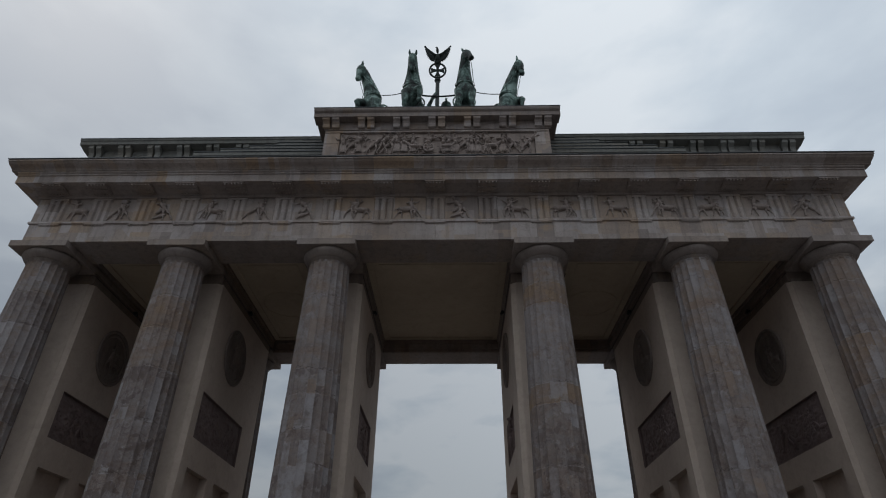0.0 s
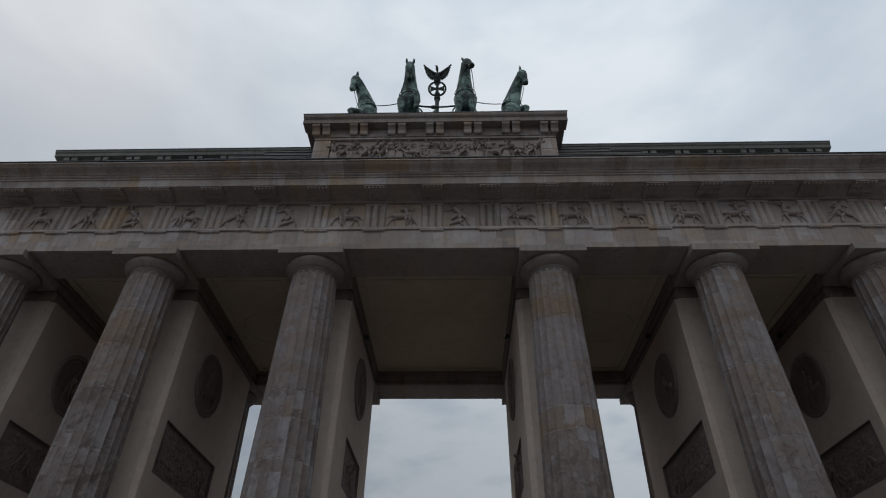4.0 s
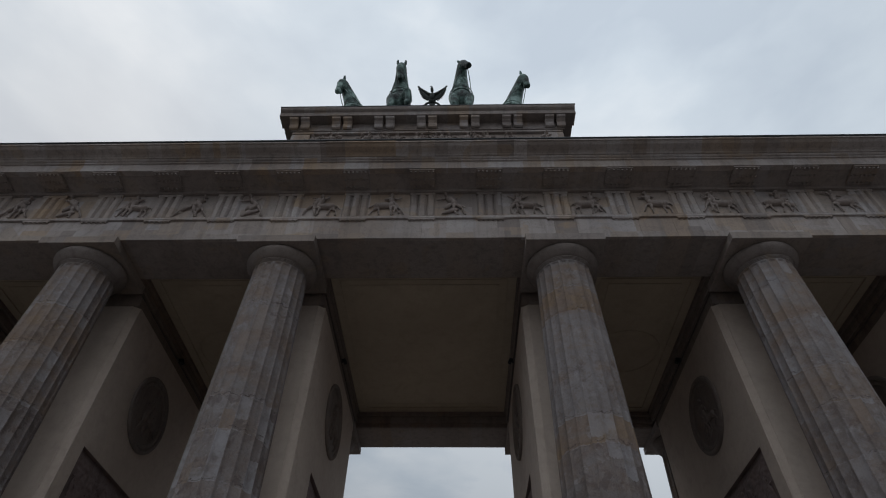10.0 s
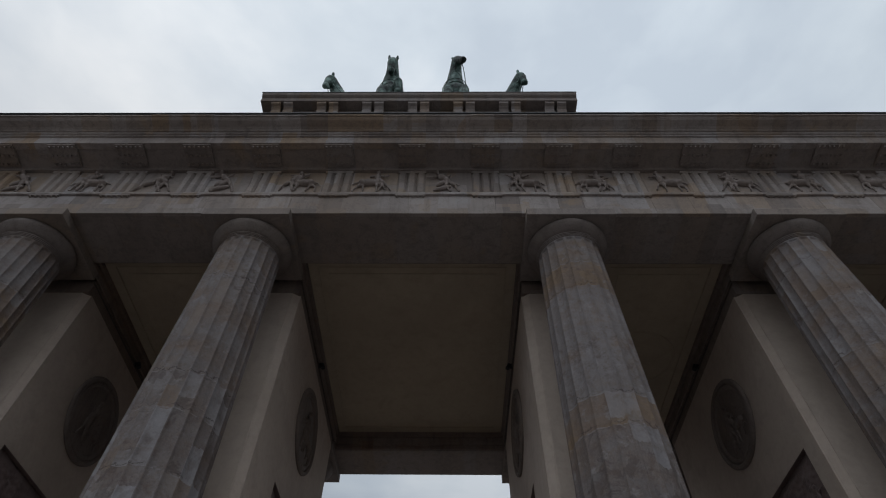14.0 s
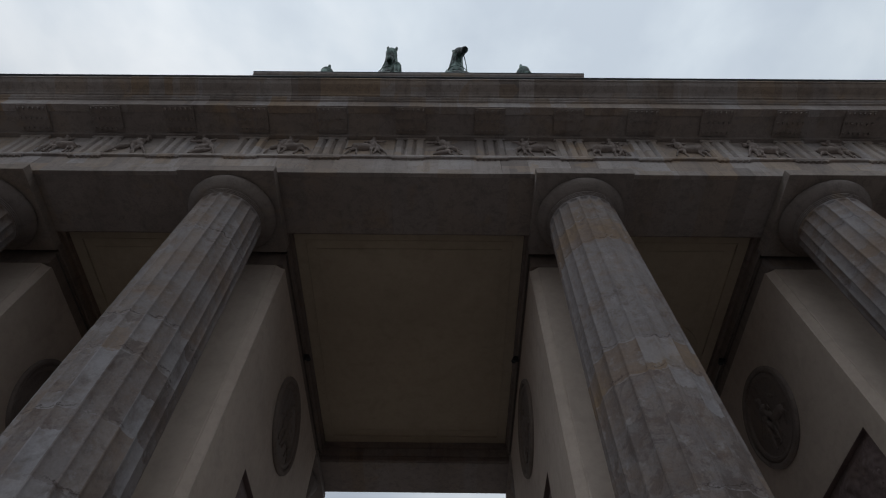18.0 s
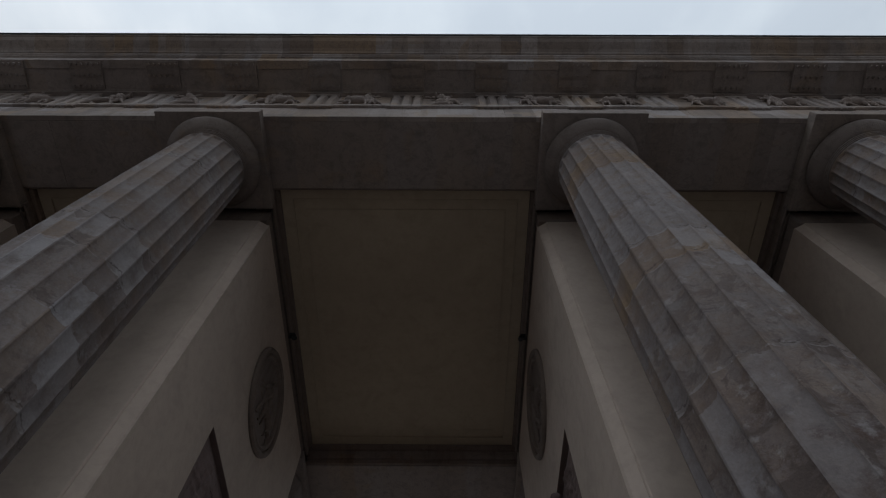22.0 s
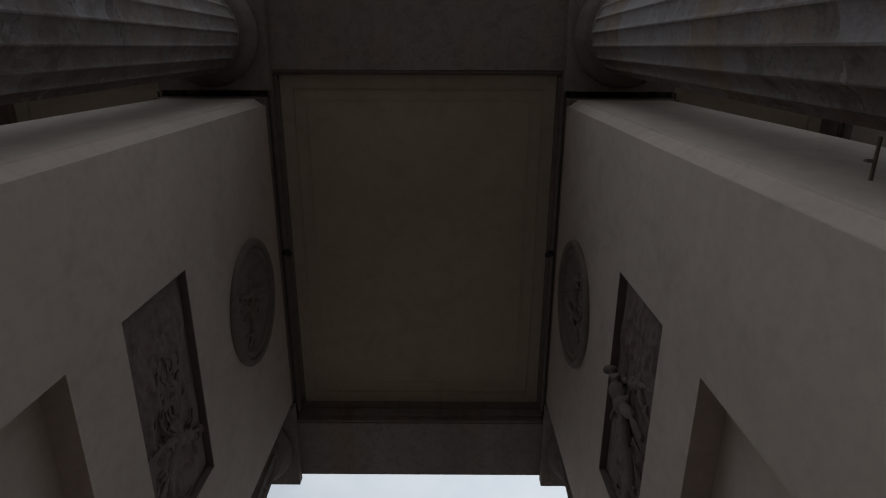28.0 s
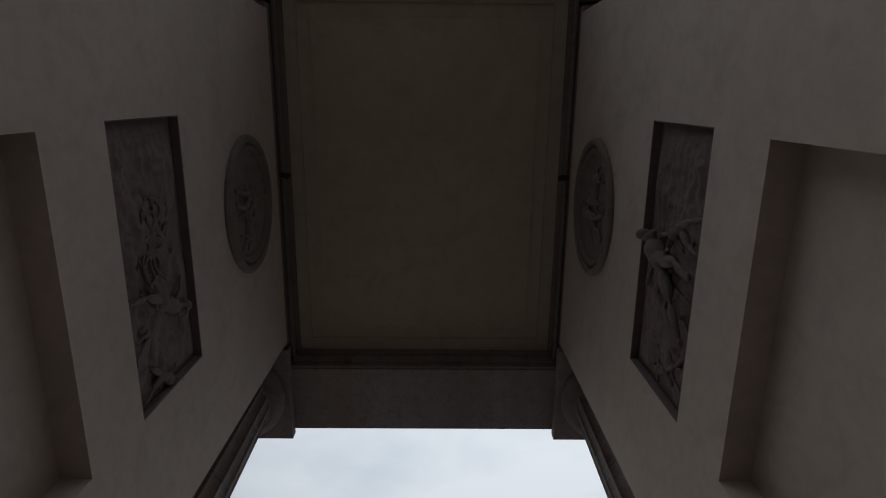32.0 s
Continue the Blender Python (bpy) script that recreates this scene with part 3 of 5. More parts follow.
def column(seed, spec=None):
    """spec: the drums from the ground up, each as its upper joint's height, how brown, how sooty and how patched it is."""
    rng = random.Random(seed)
    col = empty("column", label="tall fluted sandstone column, weathered, with patched repairs", category="column", group="columns of the gate")
    base = bmesh.new()
    lathe(base, [(1.06, 0.0), (1.06, 0.12), (1.02, 0.16), (1.08, 0.2), (1.1, 0.26), (1.06, 0.33), (0.97, 0.36), (0.95, 0.4)], 40)
    part("base", base, STONE, col, smooth=False)
    if spec is None:
        z, spec = 0.4, []
        while z < NECK - 2.2:
            z += rng.uniform(1.2, 2.0)
            spec.append((z, rng.choice((0.0, 0.1, 0.25, 0.7)), rng.uniform(0, 0.5), rng.uniform(0.2, 0.8)))
        spec.append((NECK, 0.3, 0.1, 0.3))
    cuts = [0.4] + [d[0] for d in spec]
    joints = [[rng.gauss(0, 0.006) + (rng.gauss(0, 0.05) if rng.random() < 0.12 else 0) for _ in range(FLUTES)] for _ in cuts]
    joints[0] = joints[-1] = [0.0] * FLUTES
    for (z1, brown, soot, patched), a, lo, hi in zip(spec, cuts, joints, joints[1:]):
        ob = part("drum", drum(a, z1 if z1 < NECK - 0.05 else NECK, lo, hi, [rng.random() for _ in range(FLUTES)]), None, col)
        ob.color = (brown, soot, patched, 1)
    r = shaft_radius(NECK)
    ring = lathe(bmesh.new(), [(r, NECK), (r + 0.02, NECK + 0.008), (r + 0.02, NECK + 0.025), (r + 0.008, NECK + 0.03), (r + 0.035, NECK + 0.04), (r + 0.035, NECK + 0.057), (r + 0.022, NECK + 0.062), (r + 0.05, NECK + 0.072), (r + 0.05, NECK + 0.09), (r + 0.04, NECK + 0.095)], 56)
    ech = lathe(bmesh.new(), [(r + 0.04, NECK + 0.093), (r + 0.10, NECK + 0.15), (r + 0.17, NECK + 0.22), (r + 0.215, NECK + 0.29), (r + 0.235, NECK + 0.35), (r + 0.222, NECK + 0.40), (r + 0.18, 12.802)], 56)
    cap = part("capital", ech, CAPITALSTONE, col, "rounded stone capital under a square slab", smooth=True)
    part("annulets", ring, CAPITALSTONE, cap, smooth=False)
    aba = boxed(-1.05, 1.05, -1.04, 1.04, 12.80, ZA - 0.003, bevel=0.008)
    part("abacus", aba, SOFFITSTONE, cap, "square slab on top of the column")
    return col


# the four middle columns, drum by drum, and two that repeat
DRUMS = {
    1: [(1.9, 0.3, 0.7, 0.5), (3.4, 0.2, 0.75, 0.6), (5.0, 0.1, 0.75, 0.5), (6.6, 0.05, 0.75, 0.5), (8.3, 0.0, 0.7, 0.4), (9.7, 0.4, 0.25, 0.4), (10.9, 0.75, 0.2, 0.4), (NECK, 0.3, 0.15, 0.2)],
    2: [(1.4, 0.2, 0.8, 0.7), (2.6, 0.15, 0.8, 0.9), (4.1, 0.08, 0.75, 0.9), (5.3, 0.1, 0.65, 1.0), (6.3, 0.08, 0.6, 0.9), (7.4, 0.06, 0.55, 0.8), (8.2, 0.2, 0.5, 0.6), (10.9, 0.12, 0.2, 0.08), (NECK, 0.18, 0.12, 0.05)],
    3: [(1.9, 0.5, 1.0, 0.5), (3.6, 0.5, 1.0, 0.6), (5.25, 0.45, 0.9, 0.7), (7.1, 0.25, 0.55, 0.6), (7.75, 0.95, 0.15, 0.25), (10.6, 0.0, 0.06, 0.15), (11.4, 0.95, 0.05, 0.1), (NECK, 0.35, 0.0, 0.25)],
    4: [(1.7, 0.3, 0.5, 0.6), (3.5, 0.2, 0.5, 0.6), (5.2, 0.1, 0.4, 0.6), (6.9, 0.1, 0.45, 0.5), (8.1, 0.2, 0.3, 0.5), (9.0, 0.35, 0.1, 0.5), (10.4, 0.1, 0.05, 0.6), (11.5, 0.4, 0.0, 0.8), (NECK, 0.3, 0.0, 0.3)],
}
front = [column(3 + 8 * i, DRUMS.get(i)) for i in range(6)]
for i, x in enumerate(AXES):
    copy_thing(front[(i + 3) % 6], pose(x, DEPTH - COL_Y - 0.04, 0) @ Matrix.Diagonal((1, 1, ZR / ZA, 1)))
for x, c in zip(AXES, front):
    c.matrix_basis = pose(x, COL_Y, 0)


# ---- cross walls with niches, carved panels and roundels ----
MID = 5.5
WY0, WY1 = 2.17, DEPTH - 2.17
RY0, RY1, RZ0, RZ1 = 3.9, 7.0, 6.78, 8.36  # carved panel
NY0, NY1, NZ0, NZ1 = 3.94, 7.0, 0.9, 5.82  # niche
WTOP = 12.46
REC, NIC = 0.17, 0.29


SIDE_PANEL = (2.64, 7.1, 6.78, 8.40)  # the panels of the side passages are longer, over two niches
SIDE_NICHES = ((2.74, 4.62), (5.30, 7.05))


def is_main(i, sign):
    return (i == 2 and sign > 0) or (i == 3 and sign < 0)


def wall_facing(sign, main):
    """The plaster face of a wall with its niche and panel openings, built round them, in slabs that butt end to end. sign: the way it looks along x."""
    bm = bmesh.new()
    p0, p1, pz0, pz1 = (RY0, RY1, RZ0, RZ1) if main else SIDE_PANEL
    niches = ((NY0, NY1),) if main else SIDE_NICHES
    nz1 = NZ1 if main else 5.82
    t0, t1 = sorted((sign * (WALL - 0.36), sign * WALL))

    def band(z0, z1, holes, depth):
        y = WY0
        b0, b1 = sorted((sign * (WALL - 0.36), sign * (WALL - depth)))
        for h0, h1 in holes:
            box(bm, t0, t1, y, h0, z0, z1)
            box(bm, b0, b1, h0, h1, z0, z1)
            y = h1
        box(bm, t0, t1, y, WY1, z0, z1)

    band(0.0, NZ0, (), 0)
    band(NZ0, nz1, niches, NIC)
    band(nz1, pz0, (), 0)
    band(pz0, pz1, ((p0, p1),), REC)
    band(pz1, WTOP, (), 0)
    return bm


for i, x in enumerate(AXES):
    wall = tagged(part("wall_%d" % (i + 1), boxed(-WALL + 0.36, WALL - 0.36, WY0 + 0.01, WY1 - 0.01, 0.0, WTOP, bevel=0), PLASTER, at=(x, 0, 0)), "beige plastered cross wall between two passages", "wall", kind="structure")
    part("facing", wall_facing(1, is_main(i, 1)), PLASTER, wall)
    part("facing", wall_facing(-1, is_main(i, -1)), PLASTER, wall)
    for y0, y1 in ((WY0 - 0.20, WY0 + 0.008), (WY1 - 0.008, WY1 + 0.20)):
        o, w = (-1, y1) if y0 < 5 else (1, y0)
        half_out = [(WALL - 0.001, -0.03), (WALL - 0.006, -0.012), (WALL - 0.026, 0.004), (WALL - 0.165, 0.10), (WALL - 0.176, 0.098), (WALL - 0.184, 0.12), (WALL - 0.198, 0.126)]
        ring_ = [(px, w + o * (d - 0.004)) for px, d in half_out] + [(-px, w + o * (d - 0.004)) for px, d in half_out[::-1]]
        pb = bmesh.new()
        lo_ = [pb.verts.new((px, py, 0.0)) for px, py in ring_]
        hi_ = [pb.verts.new((px, py, WTOP - 0.005)) for px, py in ring_]
        for j in range(len(ring_)):
            pb.faces.new((lo_[j], lo_[(j + 1) % len(ring_)], hi_[(j + 1) % len(ring_)], hi_[j]))
        pb.faces.new(lo_)
        pb.faces.new(hi_)
        part("end_pier", pb, PLASTER, wall)
    part("wall_beam", boxed(-WALL + 0.03, WALL - 0.03, WY0 - 0.12, WY1 + 0.12, WTOP + 0.003, ZA - 0.003, bevel=0.01), DARKSTONE, wall, "dark brown stone beam along the top of the wall")
    for s in (-1, 1):
        e0, e1 = sorted((s * (WALL - 0.03), s * (WALL + 0.025)))
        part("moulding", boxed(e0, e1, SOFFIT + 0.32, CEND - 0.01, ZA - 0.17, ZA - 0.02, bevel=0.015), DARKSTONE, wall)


def sculpted(bm, name, voxel=0.02, rounds=2, whole=False):
    """Melts overlapping forms into one carved skin; whole: keeps its largest piece alone."""
    ob = new("carving_in_work", mesh_of(bm, name, True))
    mod = ob.modifiers.new("melt", "REMESH")
    mod.mode, mod.voxel_size, mod.use_smooth_shade = "VOXEL", voxel, True
    soft = ob.modifiers.new("soften", "SMOOTH")
    soft.iterations, soft.factor = rounds, 0.5
    bpy.context.view_layer.update()
    me = bpy.data.meshes.new_from_object(ob.evaluated_get(bpy.context.evaluated_depsgraph_get()))
    me.name = name
    if whole:
        work = bmesh.new()
        work.from_mesh(me)
        seen, best = set(), []
        for v in work.verts:
            if v in seen:
                continue
            isle, todo = [], [v]
            seen.add(v)
            while todo:
                w = todo.pop()
                isle.append(w)
                for e in w.link_edges:
                    o = e.other_vert(w)
                    if o not in seen:
                        seen.add(o)
                        todo.append(o)
            best.append(isle)
        best.sort(key=len)
        for isle in best[:-1]:
            bmesh.ops.delete(work, geom=isle, context="VERTS")
        work.to_mesh(me)
        work.free()
    rough = ob.data
    bpy.data.objects.remove(ob)
    bpy.data.meshes.remove(rough)
    return me


# small figures, as simple shapes, for the carvings
def figure(bm, x, z, h, rng, depth=0.10, lean=None, y=0.0, bold=1.0, stride=0.3, robe=False, drape=True):
    """A standing or striding body of rounded forms, h tall, on the plane y, that stands out towards -y."""
    s = h
    lean = rng.uniform(-0.25, 0.25) if lean is None else lean
    f = depth / (0.085 * s * bold)
    b = s * bold
    hip, chest = (x + lean * 0.3 * s, y, z + 0.5 * s), (x + lean * 0.75 * s, y, z + 0.74 * s)
    head = (x + lean * 0.97 * s, y - 0.02 * s, z + 0.92 * s)
    blob(bm, hip, (hip[0] * 0.6 + chest[0] * 0.4, y, hip[2] + 0.1 * s), 0.062 * b, 0.055 * b, f)
    blob(bm, (hip[0] * 0.5 + chest[0] * 0.5, y, hip[2] + 0.12 * s), (chest[0], chest[1], chest[2] - 0.01 * s), 0.056 * b, 0.078 * b, f)
    blob(bm, (chest[0] - 0.06 * s, y, chest[2] + 0.03 * s), (chest[0] + 0.06 * s, y, chest[2] + 0.03 * s), 0.042 * b, 0.042 * b, f, 1)
    blob(bm, head, (head[0] + 0.012 * s, head[1], head[2] + 0.03 * s), 0.056 * s, 0.05 * s, f * bold)
    blob(bm, (chest[0], chest[1], chest[2] + 0.05 * s), head, 0.03 * s, 0.027 * s, f * bold, 1)
    if robe:
        for k3 in range(9):
            o3 = (k3 - 4) * 0.023 * s
            blob(bm, (chest[0] + o3 * 0.7, y - 0.01 * (k3 % 2), chest[2] - rng.uniform(0.0, 0.2) * s), (x + o3 * 1.5 + lean * 0.1 * s, y - 0.01 * (k3 % 2), z + rng.uniform(0.01, 0.04) * s), 0.011 * s, 0.02 * s, f, 1)
    for sx in (-1, 1):
        foot = x + sx * rng.uniform(0.04, stride) * s
        knee = ((hip[0] + foot) / 2 + sx * rng.uniform(-0.03, 0.1) * s, y - 0.02 * s, z + 0.26 * s)
        if not robe:
            blob(bm, (hip[0] + sx * 0.03 * s, y, hip[2]), knee, 0.05 * b, 0.036 * b, f, 1)
            blob(bm, knee, (foot, y, z + 0.03 * s), 0.034 * b, 0.02 * b, f, 1)
        blob(bm, (foot, y, z + 0.02 * s), (foot + 0.06 * s * rng.choice((-1, 1)), y - 0.02, z + 0.012 * s), 0.02 * b, 0.016 * b, f, 1)
        elbow = (chest[0] + sx * rng.uniform(0.12, 0.24) * s, y - 0.03 * s, chest[2] + rng.uniform(-0.16, 0.1) * s)
        wrist = (elbow[0] + sx * rng.uniform(-0.14, 0.18) * s, y - 0.04 * s, elbow[2] + rng.uniform(-0.12, 0.2) * s)
        blob(bm, (chest[0] + sx * 0.08 * s, y, chest[2] + 0.03 * s), elbow, 0.03 * b, 0.025 * b, f, 1)
        blob(bm, elbow, wrist, 0.024 * b, 0.018 * b, f, 1)
    if drape and rng.random() < 0.6:
        sway = rng.choice((-1, 1)) * rng.uniform(0.15, 0.4) * s
        for k3 in range(5):
            o3 = (k3 - 2) * 0.03 * s
            blob(bm, (chest[0] + o3 * 0.4, y + 0.01, chest[2] - 0.02 * s), (hip[0] + o3 * 1.6 + sway, y + 0.01, hip[2] - rng.uniform(0.05, 0.3) * s), 0.012 * s, 0.02 * s, f * 0.8, 1)


def beast(bm, x, z, h, way, rng, depth=0.1, rider=True, y=0.0, bold=1.0):
    """A four-legged body with a raised front, as on the square panels of the frieze."""
    s = h
    f = depth / (0.12 * s * bold)
    b = s * bold
    back, front = (x - way * 0.26 * s, y, z + 0.40 * s), (x + way * 0.12 * s, y, z + 0.43 * s)
    blob(bm, back, front, 0.098 * b, 0.09 * b, f)
    blob(bm, (back[0], y, back[2] - 0.03 * s), (back[0] + way * 0.03 * s, y, back[2] + 0.02 * s), 0.1 * b, 0.1 * b, f, 2)
    for p, dx, lift in ((back, -0.15, 0.0), (back, 0.07, 0.03), (front, 0.2, 0.14), (front, 0.03, 0.0)):
        knee = (p[0] + way * dx * 0.75 * s, y - 0.01, z + (0.22 + lift) * s)
        blob(bm, (p[0], y, p[2] - 0.05 * s), knee, 0.052 * b, 0.029 * b, f, 1)
        shin = (p[0] + way * (dx + rng.uniform(-0.1, 0.04)) * s, y, z + (0.04 + lift * 0.6) * s)
        blob(bm, knee, shin, 0.03 * b, 0.018 * b, f, 1)
        blob(bm, shin, (shin[0] + way * 0.03 * s, y, shin[2] - 0.02 * s), 0.026 * b, 0.024 * b, f, 1)
    bend = (back[0] - way * 0.14 * s, y, back[2] + 0.06 * s)
    blob(bm, back, bend, 0.03 * b, 0.024 * b, f, 1)
    blob(bm, bend, (bend[0] - way * 0.1 * s, y, bend[2] - rng.uniform(0.05, 0.22) * s), 0.028 * b, 0.014 * b, f, 1)
    if not rider:
        crest = (front[0] + way * 0.2 * s, y - 0.02, z + 0.68 * s)
        blob(bm, front, crest, 0.08 * b, 0.045 * b, f)
        blob(bm, crest, (crest[0] + way * 0.15 * s, y - 0.02, crest[2] - 0.06 * s), 0.045 * b, 0.026 * b, f)
        blob(bm, crest, (crest[0] - way * 0.01 * s, y - 0.02, crest[2] + 0.07 * s), 0.016 * b, 0.01 * b, f, 1)
    if rider:
        waist = (front[0] + way * 0.03 * s, y, front[2] + 0.1 * s)
        tip = (front[0] + way * rng.uniform(-0.06, 0.14) * s, y - 0.02, z + 0.72 * s)
        blob(bm, front, waist, 0.08 * b, 0.06 * b, f)
        blob(bm, waist, tip, 0.056 * b, 0.082 * b, f)
        top = (tip[0] + way * 0.02 * s, y - 0.03, tip[2] + 0.14 * s)
        blob(bm, tip, top, 0.03 * b, 0.03 * b, f, 1)
        blob(bm, top, (top[0] + way * 0.01 * s, y - 0.03, top[2] + 0.03 * s), 0.056 * b, 0.05 * b, f)
        for k2 in (-1, 1):
            el = (tip[0] + k2 * 0.2 * s, y - 0.04, tip[2] + rng.uniform(-0.1, 0.12) * s)
            blob(bm, (tip[0] + k2 * 0.06 * s, y - 0.02, tip[2] + 0.03 * s), el, 0.036 * b, 0.028 * b, f, 1)
            blob(bm, el, (el[0] + way * rng.uniform(0.02, 0.2) * s, y - 0.02, el[2] + rng.uniform(-0.03, 0.18) * s), 0.027 * b, 0.02 * b, f, 1)


def carved_panel(seed, side, w, h, bodies, deep):
    """A long panel in high relief: struggling bodies before rocks. It lies in the x-z plane and looks to -y."""
    rng = random.Random(seed)
    nx, nz = int(w * 32), 50
    bm = bmesh.new()
    grid = []
    for j in range(nz + 1):
        line = []
        for i in range(nx + 1):
            x, z = (i / nx - 0.5) * w, (j / nz - 0.5) * h
            edge = min(1.0, 8 * min(i / nx, 1 - i / nx), 6 * min(j / nz, 1 - j / nz))
            d = 0.06 * noise.noise(Vector((x * 1.7 + seed * 3, z * 1.9, seed))) + 0.035 * noise.noise(Vector((x * 5, z * 5, seed + 9)))
            d += 0.05 * abs(noise.noise(Vector((x * 3 + 5, z * 7, seed)))) + 0.03 * noise.noise(Vector((x * 11, z * 11, seed + 4)))
            line.append(bm.verts.new((x, -max(0.0, 0.03 + d) * edge, z)))
        grid.append(line)
    for j in range(nz):
        for i in range(nx):
            bm.faces.new((grid[j][i], grid[j][i + 1], grid[j + 1][i + 1], grid[j + 1][i]))
    rim = [grid[0][i] for i in range(nx + 1)] + [grid[j][nx] for j in range(1, nz + 1)] + [grid[nz][i] for i in range(nx - 1, -1, -1)] + [grid[j][0] for j in range(nz - 1, 0, -1)]
    back = [bm.verts.new((v.co.x, 0.06, v.co.z)) for v in rim]
    for a in range(len(rim)):
        b = (a + 1) % len(rim)
        bm.faces.new((rim[b], rim[a], back[a], back[b]))
    bm.faces.new(back)
    made = [("slab", mesh_of(bm, "slab", True))]
    for kind, x, tall, lean in bodies:
        bm = bmesh.new()
        x *= side
        if kind == "beast":
            beast(bm, x, -h / 2 + 0.1, tall, side if lean > 0 else -side, rng, deep, rng.random() < 0.5, y=-0.04)
        elif kind == "coils":
            coils(bm, x, 0.0, tall, side, rng)
        else:
            figure(bm, x, -h / 2 + 0.09, tall, rng, deep * 2.0 if kind == "champion" else deep, lean * side, y=-0.12 if kind == "champion" else -0.045, bold=1.35 if kind == "champion" else 1.15, stride=0.45, drape=kind != "champion")
        for _ in range(14):
            px, pz = x + rng.uniform(-0.3, 0.3), rng.uniform(-0.6, 0.4)
            blob(bm, (px, -0.02, pz), (px + rng.uniform(-0.22, 0.22), -0.03, pz + rng.uniform(-0.2, 0.2)), rng.uniform(0.014, 0.035), rng.uniform(0.008, 0.02), 0.8, 1)
        made.append(("carving", sculpted(bm, "carving", 0.017, 1, True)))
    return made


def coils(bm, x, z, tall, way, rng):
    """A many-necked serpent: a round hollow mouth with necks that curl out of it."""
    for k in range(17):
        a = k * 0.37
        long_ = rng.uniform(0.3, 0.52)
        bend = rng.choice((-1, 1)) * rng.uniform(0.5, 1.2)
        pts = []
        for n in range(9):
            u = n / 8
            r = (0.12 + long_ * u) * tall
            turn = a + bend * u * u + 0.16 * math.sin(7 * u + k)
            pts.append((x + way * r * math.cos(turn), -0.035 - 0.03 * math.sin(3.1 * u), max(-0.7, min(0.66, z + r * math.sin(turn) * 0.95))))
        tube(bm, pts, [0.026 * tall * (1 - 0.6 * n / 8) for n in range(9)], 7)
    for turns in (0, 1):
        ring = [(x + way * (0.1 + 0.05 * turns) * tall * math.cos(0.7 * k), -0.07 + 0.02 * turns, z + (0.1 + 0.06 * turns) * tall * math.sin(0.7 * k)) for k in range(10)]
        tube(bm, ring, 0.03 * tall, 8)


def roundel_carving(seed):
    rng = random.Random(seed)
    bm = bmesh.new()
    figure(bm, -0.22, -0.66, 1.25, rng, 0.13, 0.15, y=-0.02, bold=1.3)
    beast(bm, 0.25, -0.6, 0.95, -1, rng, 0.13, True, y=-0.02, bold=1.2)
    for _ in range(5):
        x, z = rng.uniform(-0.5, 0.5), rng.uniform(-0.6, 0.4)
        blob(bm, (x, 0, z), (x + rng.uniform(-0.25, 0.25), 0, z + rng.uniform(-0.2, 0.2)), 0.08, 0.05, 0.6, 1)
    return sculpted(bm, "carving", 0.017, 1)


MAIN_BODIES = (
    (("coils", -0.2, 1.0, 0), ("figure", 0.42, 1.38, 0.25), ("beast", 0.85, 0.8, -1), ("figure", 1.2, 0.95, 0.4)),
    (("figure", -0.55, 1.0, 0.3), ("champion", 0.12, 1.42, -0.22), ("figure", 0.5, 1.2, -0.45), ("beast", 0.85, 1.0, -1), ("figure", 1.15, 0.9, 0.2)),
)
SIDE_BODIES = [(("beast", "figure", "figure")[n % 3], -1.75 + 0.58 * n, 1.0 + 0.12 * (n % 3), (-0.35, 0.3, 0.1)[n % 3]) for n in range(7)]
MAIN_PANELS = [carved_panel(q, d, RY1 - RY0 - 0.006, RZ1 - RZ0 - 0.006, b, 0.085) for q, d, b in ((2, 1, MAIN_BODIES[0]), (5, -1, MAIN_BODIES[1]))]
SIDE_PANELS = [carved_panel(q, d, SIDE_PANEL[1] - SIDE_PANEL[0] - 0.006, SIDE_PANEL[3] - SIDE_PANEL[2] - 0.006, SIDE_BODIES, 0.055) for q, d in ((8, 1), (13, -1), (21, 1))]
for made in MAIN_PANELS + SIDE_PANELS:
    for _, me in made:
        me.materials.append(PANELSTONE)
CARVINGS = [roundel_carving(s) for s in (1, 4, 7)]
ring_bm = bmesh.new()
RR = 1.12
lathe(ring_bm, [(RR - 0.10, 0.0), (RR, 0.0), (RR + 0.0, 0.04), (RR - 0.03, 0.075), (RR - 0.08, 0.085), (RR - 0.12, 0.06), (RR - 0.13, 0.02), (RR - 0.18, 0.055), (RR - 0.24, 0.05), (RR - 0.27, 0.0)], 64)
RING_ME = mesh_of(ring_bm, "rim", False)
disc_bm = lathe(bmesh.new(), [(RR - 0.27, -0.02), (RR - 0.27, 0.002), (RR - 0.4, 0.008), (0.3, 0.015), (0.02, 0.016)], 48)
DISC_ME = mesh_of(disc_bm, "disc", False)

